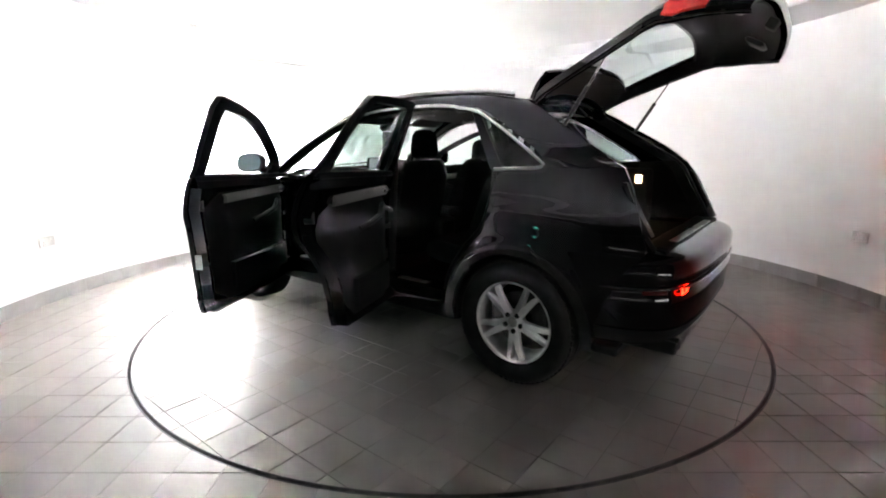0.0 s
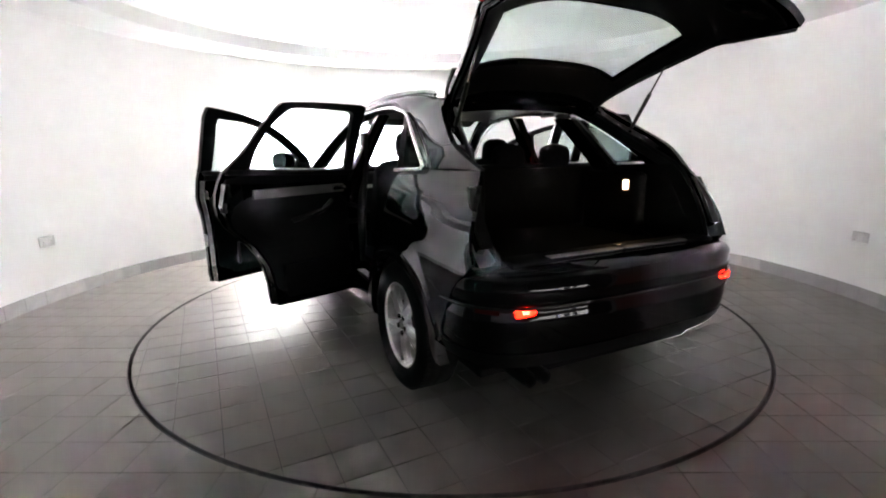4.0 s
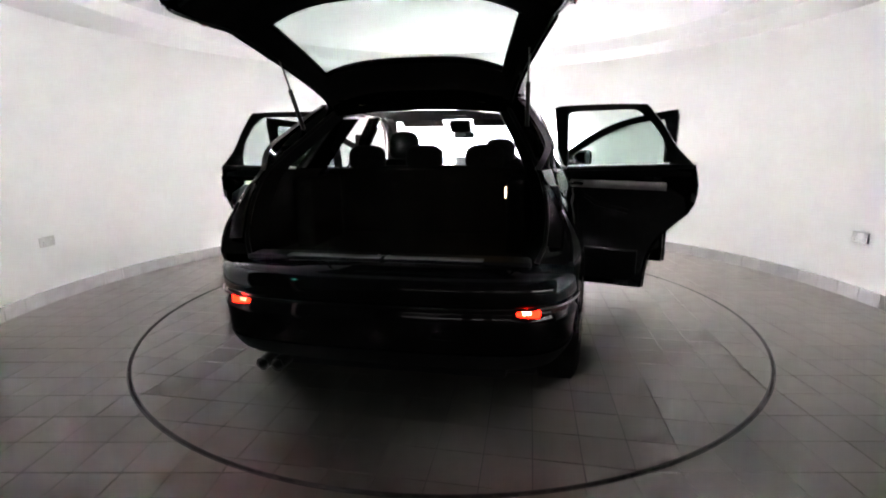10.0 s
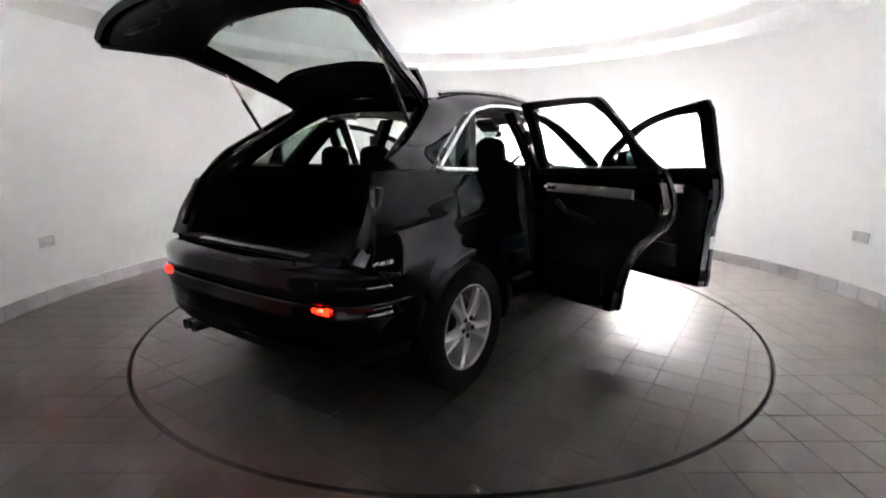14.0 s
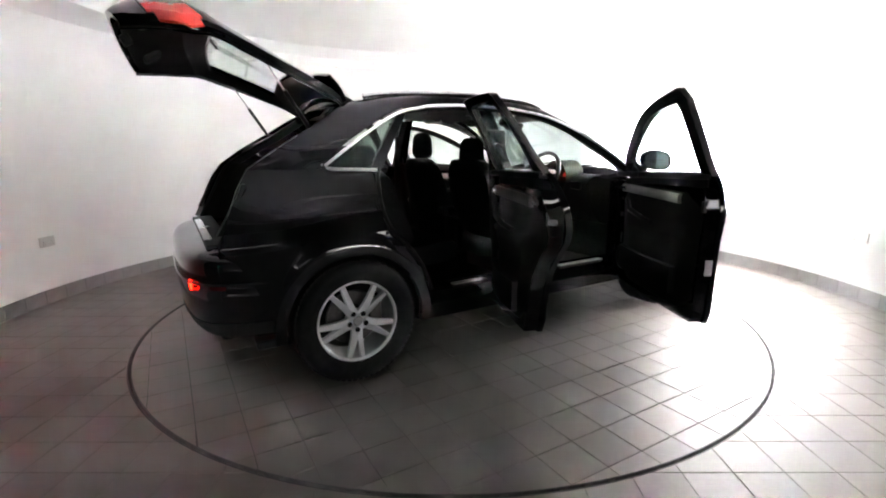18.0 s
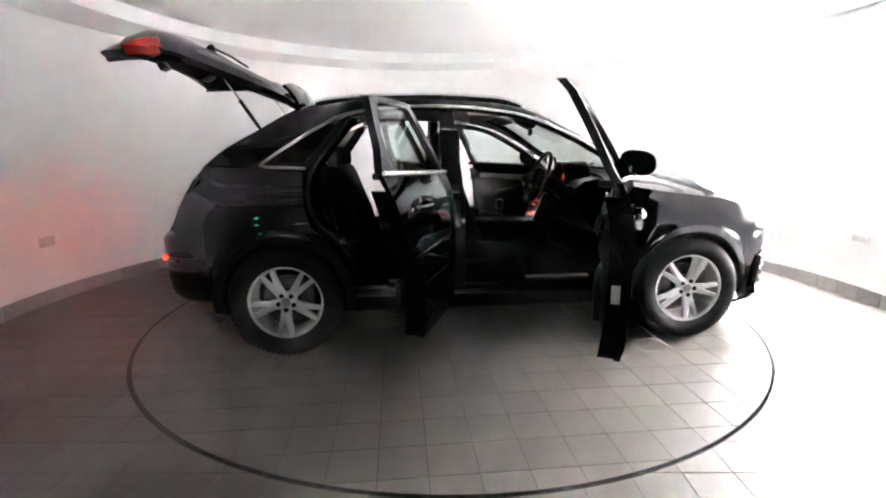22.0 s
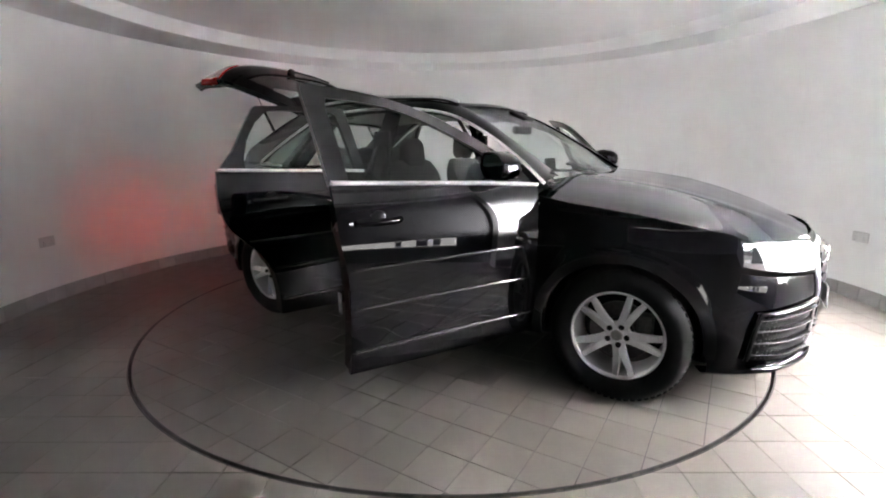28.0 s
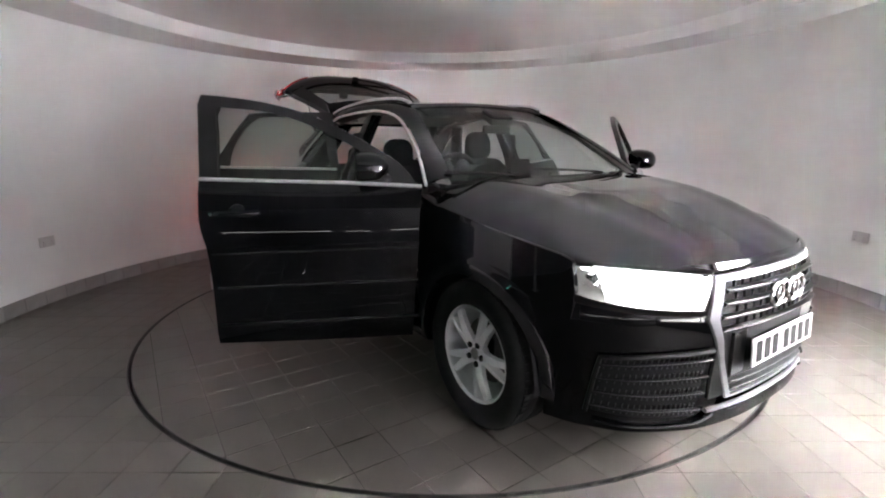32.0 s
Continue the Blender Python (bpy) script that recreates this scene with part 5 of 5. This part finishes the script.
def tailgate():
    zs_low = list(np.linspace(0.77, 1.155, 12))
    vs = np.linspace(-1, 1, 33)
    lower = sheet([[gate_pt(v, z) for v in vs] for z in zs_low], 0.03, (1, 0, 0))
    g = part("tailgate", lower, PAINT, CAR, "black tailgate raised wide open", origin=HINGE)
    # frame beside and over the rear window
    o, i = gate_loop(1.0, 1.13, 1.545), gate_loop(0.83, 1.185, 1.445)
    ring = loft([o, i], closed_u=True)
    back = [[p + Vector((0.04, 0, -0.015)) for p in r] for r in (o, i)]
    loft(back, closed_u=True, bm=ring)
    loft([o, back[0]], closed_u=True, bm=ring)
    loft([i, back[1]], closed_u=True, bm=ring)
    bmesh.ops.remove_doubles(ring, verts=ring.verts, dist=1e-5)
    part("window_surround", ring, PAINT, g, "black window surround")
    # inner lining ring
    lo_, li_ = gate_loop(0.96, 1.10, 1.53), gate_loop(0.82, 1.19, 1.44)
    ring = loft([[p + Vector((0.045, 0, -0.02)) for p in lo_], [p + Vector((0.060, 0, -0.028)) for p in gate_loop(0.91, 1.13, 1.50)], [p + Vector((0.035, 0, -0.015)) for p in li_]], closed_u=True)
    part("surround_lining", ring, PLASTIC, g, "black plastic inner surround")
    part("rear_window", sheet([[gate_pt(v, z, -0.012) for v in np.linspace(-0.85, 0.85, 17)] for z in np.linspace(1.18, 1.48, 8)], 0.004, (1, 0, 0)), GLASS, g, "clear rear window")
    # inner trim of the lower half
    rows = []
    for z in np.linspace(0.80, 1.15, 10):
        w = (z - 0.80) / 0.35
        b = 0.055 + 0.03 * math.sin(math.pi * w)
        rows.append([gate_pt(v, z) + Vector((b, 0, 0)) for v in np.linspace(-0.93, 0.93, 25)])
    part("inner_trim", sheet(rows, 0.008, (1, 0, 0)), PLASTIC, g, "black plastic inner tailgate trim")
    for sy in (-1, 1):
        part("grab_recess", box(-1.935, sy * 0.50, 0.90, 0.03, 0.20, 0.11, 0.02, 3), SATIN, g, "recessed grab handle")
    part("latch", box(-1.99, 0, 0.80, 0.05, 0.09, 0.05, 0.008, 2), DARKMETAL, g, "steel tailgate latch")
    part("plate_recess", sheet([[gate_pt(v, z, 0.003) for v in np.linspace(-0.36, 0.36, 11)] for z in np.linspace(0.82, 0.95, 4)], 0.004, (1, 0, 0)), SATIN, g)
    # tail lamps
    for s in (-1, 1):
        lo = [(s * v, z) for v, z in zip(np.linspace(0.60, 0.985, 10), np.linspace(0.90, 0.885, 10))]
        hi = [(s * v, z) for v, z in zip(np.linspace(0.64, 0.985, 10), np.linspace(1.03, 1.07, 10))]
        rows = [[gate_pt(lo[j][0], lo[j][1] + (hi[j][1] - lo[j][1]) * k / 5, 0.010) for j in range(10)] for k in range(6)]
        lamp = part("tail_lamp", sheet(rows, 0.02, (1, 0, 0)), REDLENS, g, "red tail lamp lens")
        zs = np.linspace(0.905, 1.055, 7)
        part("lamp_side", sheet([[gate_pt(s * 0.985, z, 0.010) + Vector((0.002, s * 0.008, 0)) for z in zs], [gate_pt(s, z) + Vector((0.03, s * 0.012, 0)) for z in zs],
                                 [gate_pt(s, z) + Vector((0.040, s * 0.006, 0)) for z in zs]], 0.008 * s), REDLENS, lamp, "red side of the tail lamp")
    # roof spoiler
    rows = []
    for k in range(6):
        u = k / 5
        rows.append([Vector((-1.20 - 0.205 * u * (1 - 0.22 * v * v), v * (0.545 + 0.0 * u), 1.558 + 0.012 * math.sin(math.pi * u) - 0.022 * v * v - 0.012 * u)) for v in np.linspace(-1, 1, 21)])
    part("spoiler", sheet(rows, -0.022, (0, 0, 1)), PAINT, g, "black roof spoiler")
    part("brake_light", box(-1.375, 0, 1.548, 0.02, 0.30, 0.012, 0.003, 1), DARKRED, g, "high-level brake light")
    # rear wiper on the outside
    part("rear_wiper", tube([gate_pt(0.0, 1.155, 0.03), gate_pt(0.25, 1.20, 0.035), gate_pt(0.50, 1.235, 0.03)], 0.009, 8), SATIN, g, "black rear wiper arm")
    part("wiper_pivot", box(gate_pt(0, 1.15).x - 0.015, 0, 1.155, 0.05, 0.06, 0.05, 0.012, 2), SATIN, g)
    # side shut flanges
    for s in (-1, 1):
        e = [gate_pt(s, z) for z in np.linspace(0.78, 1.53, 16)]
        r = [[p for p in e], [p + Vector((0.04, -s * 0.012, -0.01)) for p in e], [p + Vector((0.05, -s * 0.04, -0.02)) for p in e]]
        part("shut_flange", loft(r), PAINT, g, "black tailgate shut flange")
        part("gate_seal", tube([p + Vector((0.042, -s * 0.025, -0.012)) for p in e], 0.007, 6), SATIN, g)
    g.rotation_euler = (0, radians(GATE_ANGLE), 0)
    turn = Matrix.Translation(HINGE) @ Matrix.Rotation(radians(GATE_ANGLE), 4, "Y") @ Matrix.Translation(-HINGE)
    for s in (-1, 1):
        top = turn @ (gate_pt(s * 0.93, 1.26) + Vector((0.06, 0, -0.02)))
        foot = Vector((-1.425, s * 0.60, 1.37))
        mid = foot.lerp(top, 0.58)
        st = part("gas_strut", tube([foot, mid], 0.011, 10), SATIN, CAR, "black tailgate gas strut")
        part("strut_rod", tube([mid, top], 0.005, 8), CHROME, st, "bright strut rod")
        part("gate_hinge", box(-1.21, s * 0.46, 1.545, 0.07, 0.05, 0.03, 0.006, 1), PAINT, CAR)
    return g


tailgate()

# ---- load space ----
OPEN_EDGE = [(0.79, 0.70), (0.86, 0.735), (0.97, 0.745), (1.06, 0.735), (1.16, 0.705), (1.26, 0.655), (1.36, 0.605), (1.47, 0.545), (1.525, 0.50)]


def edge_x(z):
    return lerp([(0.79, -1.965), (0.97, -1.865), (1.16, -1.765), (1.26, -1.61), (1.36, -1.44), (1.48, -1.26), (1.525, -1.20)], z)


for s in (-1, 1):
    zz = np.linspace(0.79, 1.52, 18)
    e0 = [Vector((edge_x(z), s * (min(sidey(edge_x(z), z), 2) - 0.012), z)) for z in zz]
    e1 = [Vector((edge_x(z) + 0.03, s * (lerp(OPEN_EDGE, z) - 0.04), z - 0.005)) for z in zz]
    e2 = [Vector((edge_x(z) + 0.10, s * (lerp(OPEN_EDGE, z) - 0.10), z - 0.01)) for z in zz]
    e3 = [Vector((edge_x(z) + 0.5, s * (lerp(OPEN_EDGE, z) - 0.11), z - 0.02)) for z in zz]
    part("gate_frame", loft([e0, e1]), PAINT, CAR, "black painted tailgate opening frame")
    part("gate_seal", tube([p + Vector((0.0, 0, 0)) for p in e1], 0.011, 8), SATIN, CAR, "black rubber opening seal")
    part("boot_side", loft([[p for p, z in zip(e, zz) if z < 1.20] for e in (e1, e2, e3)]), CARPET, CAR, "black boot side lining")
    up = [k for k, z in enumerate(zz) if z >= 1.16]
    part("pillar_lining", loft([[e[k] for k in up] for e in (e1, e2)]), PLASTIC, CAR, "dark rear pillar lining")
    part("boot_wall", box(-1.36, s * 0.56, 0.90, 0.44, 0.10, 0.44, 0.03, 3), CARPET, CAR)
    # inner lamp block in the frame
    part("corner_lamp", sheet([[Vector((edge_x(z) - 0.012 - 0.002, s * (lerp(OPEN_EDGE, z) + d), z)) for d in (-0.035, 0.02)] for z in np.linspace(0.86, 1.10, 8)], 0.02, (1, 0, 0)), SATIN, CAR, "dark lamp housing in the opening frame")
part("boot_floor", box(-1.47, 0, 0.735, 1.05, 1.22, 0.03, 0.008, 1), CARPET, CAR, "black carpeted boot floor")
# Sill aluminium coloured near white, in place of the reflection it would show.
SILLMETAL = material("sill_aluminium_sheen", (0.82, 0.82, 0.82), rough=0.36, metal=0.35, vary=0.08, scale=60)
sill = part("boot_sill", box(-1.925, 0, 0.783, 0.13, 1.28, 0.03, 0.012, 3), PLASTIC, CAR, "black boot sill cover")
part("sill_strip", box(-1.965, 0.225, 0.798, 0.040, 0.43, 0.006, 0.002, 1, turn=Matrix.Rotation(radians(-3), 4, "Y")), SILLMETAL, sill, "bright sill strip")
part("sill_strip", box(-1.965, -0.225, 0.798, 0.040, 0.43, 0.006, 0.002, 1, turn=Matrix.Rotation(radians(-3), 4, "Y")), SILLMETAL, sill, "bright sill strip")
part("boot_catch", box(-1.945, 0, 0.804, 0.04, 0.06, 0.012, 0.004, 1), CHROME, sill)
lamp = part("boot_lamp", box(-1.502, -0.506, 1.045, 0.040, 0.008, 0.055, 0.003, 1), BOOTLAMP, CAR, "small lit warm boot lamp")
part("roof_crossmember", sheet([[Vector((-1.17, y, 1.545 - 0.03 * (y / 0.55) ** 2)) for y in np.linspace(-0.53, 0.53, 13)], [Vector((-1.25, y, 1.51 - 0.03 * (y / 0.55) ** 2)) for y in np.linspace(-0.53, 0.53, 13)],
                                [Vector((-1.22, y, 1.475 - 0.03 * (y / 0.55) ** 2)) for y in np.linspace(-0.53, 0.53, 13)]], 0.02, (1, 0, 0)), PAINT, CAR, "black frame above the load space")

# ---- cabin ----
part("cabin_floor", box(-0.1, 0, 0.36, 1.95, 1.42, 0.06, 0.01, 1), CARPET, CAR, "black cabin carpet")
part("bulkhead", box(0.86, 0, 0.70, 0.06, 1.42, 0.72, 0.02, 2), CARPET, CAR)
for s in (-1, 1):
    part("cowl_side", box(0.80, s * 0.80, 0.72, 0.10, 0.10, 0.62, 0.02, 2), PAINT, CAR, "black painted door pillar foot")


def rounded_slab(pts, width, cy, bulge, mat, name, par, label=""):
    """A cushion: a side outline of (x, z) drawn across the width with rounded flanks."""
    rows = []
    c = np.mean(np.array(pts), 0)
    for v in np.linspace(-1, 1, 11):
        k = (1 - abs(v) ** 6 * 0.22)
        rows.append([Vector((c[0] + (x - c[0]) * k, cy + v * width / 2, c[1] + (z - c[1]) * k + bulge * abs(v) ** 2)) for x, z in pts])
    bm = loft(rows, closed_u=True)
    for r in (rows[0], rows[-1]):
        bm.faces.new([bm.verts.new(p) for p in r])
    bmesh.ops.remove_doubles(bm, verts=bm.verts, dist=1e-5)
    return part(name, bm, mat, par, label, smooth=60)


def loop(pts, n=28):
    return curve(pts + [pts[0]], n)[:-1].tolist()


def head_rest(x, y, z, par, w=0.25, h=0.19, d=0.10):
    bm = bmesh.new()
    bmesh.ops.create_uvsphere(bm, u_segments=28, v_segments=16, radius=1.0)
    for v in bm.verts:   # a rounded block: squarer below, arched above
        ex = 0.55 if v.co.z < 0 else 0.72
        sx, sy_, sz = ((1 if c > 0 else -1) * abs(c) ** ex for c in v.co)
        v.co = Vector((sx * d / 2, sy_ * w / 2, sz * h / 2))
    bmesh.ops.translate(bm, verts=bm.verts, vec=(x, y, z))
    hr = part("headrest", bm, FABRIC, par, "black cloth headrest", smooth=60)
    for dy in (-0.055, 0.055):
        part("headrest_post", tube([(x, y + dy, z - h / 2 - 0.06), (x, y + dy, z - h / 2 + 0.02)], 0.007, 8), CHROME, par)


for sy in (0.37, -0.37):
    seat = rounded_slab(loop([(-0.20, 0.50), (0.05, 0.48), (0.32, 0.52), (0.36, 0.60), (0.28, 0.66), (0.05, 0.63), (-0.18, 0.62)]), 0.52, sy, 0.03, FABRIC, "front_seat", CAR, "black cloth front seat")
    rounded_slab(loop([(-0.13, 0.60), (-0.02, 0.62), (-0.10, 0.85), (-0.20, 1.12), (-0.25, 1.19), (-0.31, 1.17), (-0.29, 1.0), (-0.22, 0.75)]), 0.50, sy, 0.0, FABRIC, "backrest", seat, "black cloth seat back")
    head_rest(-0.255, 0.345 if sy > 0 else -0.395, 1.292 if sy > 0 else 1.232, seat, 0.235, 0.215, 0.11)
    part("seat_base", box(0.06, sy, 0.44, 0.42, 0.40, 0.12, 0.02, 2), PLASTIC, seat)
    part("seat_belt_stalk", box(-0.13, sy + (0.27 if sy < 0 else -0.27), 0.66, 0.03, 0.025, 0.12, 0.008, 2), SATIN, seat)
bench = rounded_slab(loop([(-0.98, 0.52), (-0.70, 0.50), (-0.48, 0.54), (-0.45, 0.62), (-0.55, 0.68), (-0.80, 0.66), (-0.98, 0.66)]), 1.28, 0, 0.02, FABRIC, "rear_bench", CAR, "black cloth rear bench")
rounded_slab(loop([(-0.92, 0.62), (-0.80, 0.66), (-0.88, 0.90), (-0.97, 1.13), (-1.03, 1.165), (-1.08, 1.13), (-1.04, 0.90), (-0.98, 0.65)]), 1.26, 0, 0.0, FABRIC, "backrest", bench, "black cloth rear seat back")
for y in (0.38, 0.012, -0.352):
    head_rest(-1.03, y, 1.213, bench, 0.235, 0.15, 0.09)
part("bench_back", box(-1.06, 0, 0.92, 0.03, 1.22, 0.46, 0.01, 2, turn=Matrix.Rotation(radians(-10), 4, "Y")), CARPET, bench, "black carpeted seat back")

# dashboard
rows = []
for v in np.linspace(-1, 1, 21):
    a = abs(v)
    prof = [(0.86, 1.07 - 0.02 * a), (0.62, 1.065), (0.50, 1.045), (0.44, 1.0), (0.46, 0.90), (0.52, 0.80), (0.60, 0.70), (0.86, 0.66)]
    rows.append([(min(x + 0.12, 0.89), v * 0.70, z) for x, z in prof])
bm = loft(rows, closed_u=True)
dash = part("dashboard", bm, PLASTIC, CAR, "black soft-touch dashboard")
part("trim_strip", box(0.565, 0.33, 0.945, 0.02, 0.62, 0.03, 0.006, 2), GREYTRIM, dash, "silver-grey dashboard strip")
part("binnacle", lathe([(0.0, 0.625), (0.118, 0.625), (0.122, 0.56), (0.132, 0.555), (0.137, 0.74), (0.0, 0.75)], 28, "x", (0.0, -0.37, 1.035)), PLASTIC, dash, "instrument hood")
for y in (-0.43, -0.31):
    part("dial", lathe([(0.0, 0.617), (0.030, 0.617), (0.032, 0.622)], 20, "x", (0, y, 1.045)), REDDIAL, dash, "red-lit round dial")
scr = part("display_screen", box(0.63, 0.0, 1.145, 0.02, 0.17, 0.105, 0.006, 2, turn=Matrix.Rotation(radians(-8), 4, "Y")), SATIN, dash, "upright centre display")
part("screen_face", box(0.618, 0.0, 1.144, 0.003, 0.15, 0.085, turn=Matrix.Rotation(radians(-8), 4, "Y")), SCREEN, dash, "pale lit display face")
for y in (0.6, -0.6, 0.08, -0.08):
    part("air_vent", box(0.558, y, 0.985, 0.02, 0.11, 0.06, 0.01, 2), SATIN, dash, "dark air vent")
con = part("centre_console", box(0.20, 0, 0.60, 0.80, 0.20, 0.24, 0.03, 3), PLASTIC, CAR, "black centre console")
part("control_panel", box(0.55, 0, 0.80, 0.14, 0.24, 0.24, 0.02, 2, turn=Matrix.Rotation(radians(20), 4, "Y")), PLASTIC, con, "control stack")
for z, y, w in ((0.86, -0.02, 0.09), (0.825, 0.03, 0.05), (0.765, -0.01, 0.10), (0.745, 0.05, 0.05)):
    part("lit_button", box(0.472 + (z - 0.8) * 0.35, y - 0.06, z, 0.008, w, 0.012), REDDIAL, con, "small red-lit control")
part("gear_lever", tube([(0.22, 0, 0.70), (0.21, 0, 0.80)], 0.012, 8), SATIN, con)
part("gear_knob", box(0.21, 0, 0.83, 0.06, 0.05, 0.08, 0.02, 3), SATIN, con, "black gear knob")
part("armrest", box(-0.12, 0, 0.78, 0.30, 0.17, 0.06, 0.02, 3), FABRIC, con)

# steering wheel on the right
tilt = Matrix.Translation((0.40, -0.38, 1.06)) @ Matrix.Rotation(radians(-66), 4, "Y")
rows = []
for a in range(40):
    t = 2 * math.pi * a / 40
    rows.append([tilt @ Vector(((0.183 + 0.016 * math.cos(q)) * math.cos(t), (0.183 + 0.016 * math.cos(q)) * math.sin(t), 0.016 * math.sin(q))) for q in [2 * math.pi * b / 10 for b in range(10)]])
sw = part("steering_wheel", loft(rows, closed_u=True, closed_v=True), SATIN, CAR, "black leather steering wheel")
bm = bmesh.new()
for ang in (90, -90, 180):
    t = radians(ang)
    box(0.10 * math.cos(t), 0.10 * math.sin(t), -0.005, 0.17, 0.045, 0.02, 0.006, 1, bm=bm, turn=Matrix.Rotation(t, 4, "Z"))
bmesh.ops.transform(bm, matrix=tilt, verts=bm.verts)
part("spokes", bm, SATIN, sw)
bm = box(0, 0, 0.0, 0.13, 0.15, 0.05, 0.025, 3)
bmesh.ops.transform(bm, matrix=tilt, verts=bm.verts)
part("airbag_cover", bm, PLASTIC, sw)
part("column", tube([(0.41, -0.38, 1.05), (0.62, -0.38, 0.97)], 0.045, 12), PLASTIC, sw)
# Visor cloth coloured dark, as it looks against the bright windscreen.
VISOR = material("visor_cloth_backlit", (0.12, 0.115, 0.11), rough=0.9, vary=0.1, scale=40)
# mirror and roof console
im = part("interior_mirror", box(0.43, -0.03, 1.385, 0.03, 0.20, 0.055, 0.014, 3, turn=Matrix.Rotation(radians(-12), 4, "Z")), SATIN, CAR, "black interior mirror")
part("mirror_stem", tube([(0.435, -0.01, 1.395), (0.45, 0, 1.45)], 0.014, 8), SATIN, im)
part("mirror_face", box(0.413, -0.03, 1.385, 0.002, 0.18, 0.043, turn=Matrix.Rotation(radians(-12), 4, "Z")), MIRROR, im)
part("sensor_cover", box(0.40, 0.0, 1.462, 0.14, 0.19, 0.06, 0.022, 3, turn=Matrix.Rotation(radians(28), 4, "Y")), SATIN, im, "black sensor cover on the windscreen")
part("roof_console", box(0.10, 0, 1.535, 0.18, 0.20, 0.035, 0.012, 2), HEADLINER, CAR, "grey overhead console")
for s in (-1, 1):
    part("sun_visor", box(0.25, s * 0.31, 1.495, 0.17, 0.36, 0.018, 0.008, 2, turn=Matrix.Rotation(radians(22), 4, "Y")), VISOR, CAR, "grey folded sun visor")
    for x in (-0.05, -0.75):
        part("grab_handle", tube([(x - 0.09, s * 0.535, 1.512), (x - 0.07, s * 0.515, 1.488), (x + 0.07, s * 0.515, 1.488), (x + 0.09, s * 0.535, 1.512)], 0.010, 8), HEADLINER, CAR, "grey grab handle")
    part("seat_belt", sheet([[(-0.30, s * 0.695, 1.33), (-0.30, s * 0.655, 1.33)], [(-0.28, s * 0.71, 0.9), (-0.24, s * 0.70, 0.9)], [(-0.22, s * 0.70, 0.55), (-0.18, s * 0.69, 0.55)]], 0.002), SATIN, CAR, "black seat belt")


# ---- what moves ----
def motions():
    table, car = [], []
    for k in range(65):
        t = k * 0.5
        turn = pose(0, 0, 0, 0, 0, TURN0 + RATE * t)
        table.append((t, turn))
        car.append((t, turn @ pose(CAR_X, CAR_Y, 0)))
    walk(TABLE, table)
    walk(CAR, car)


motions()
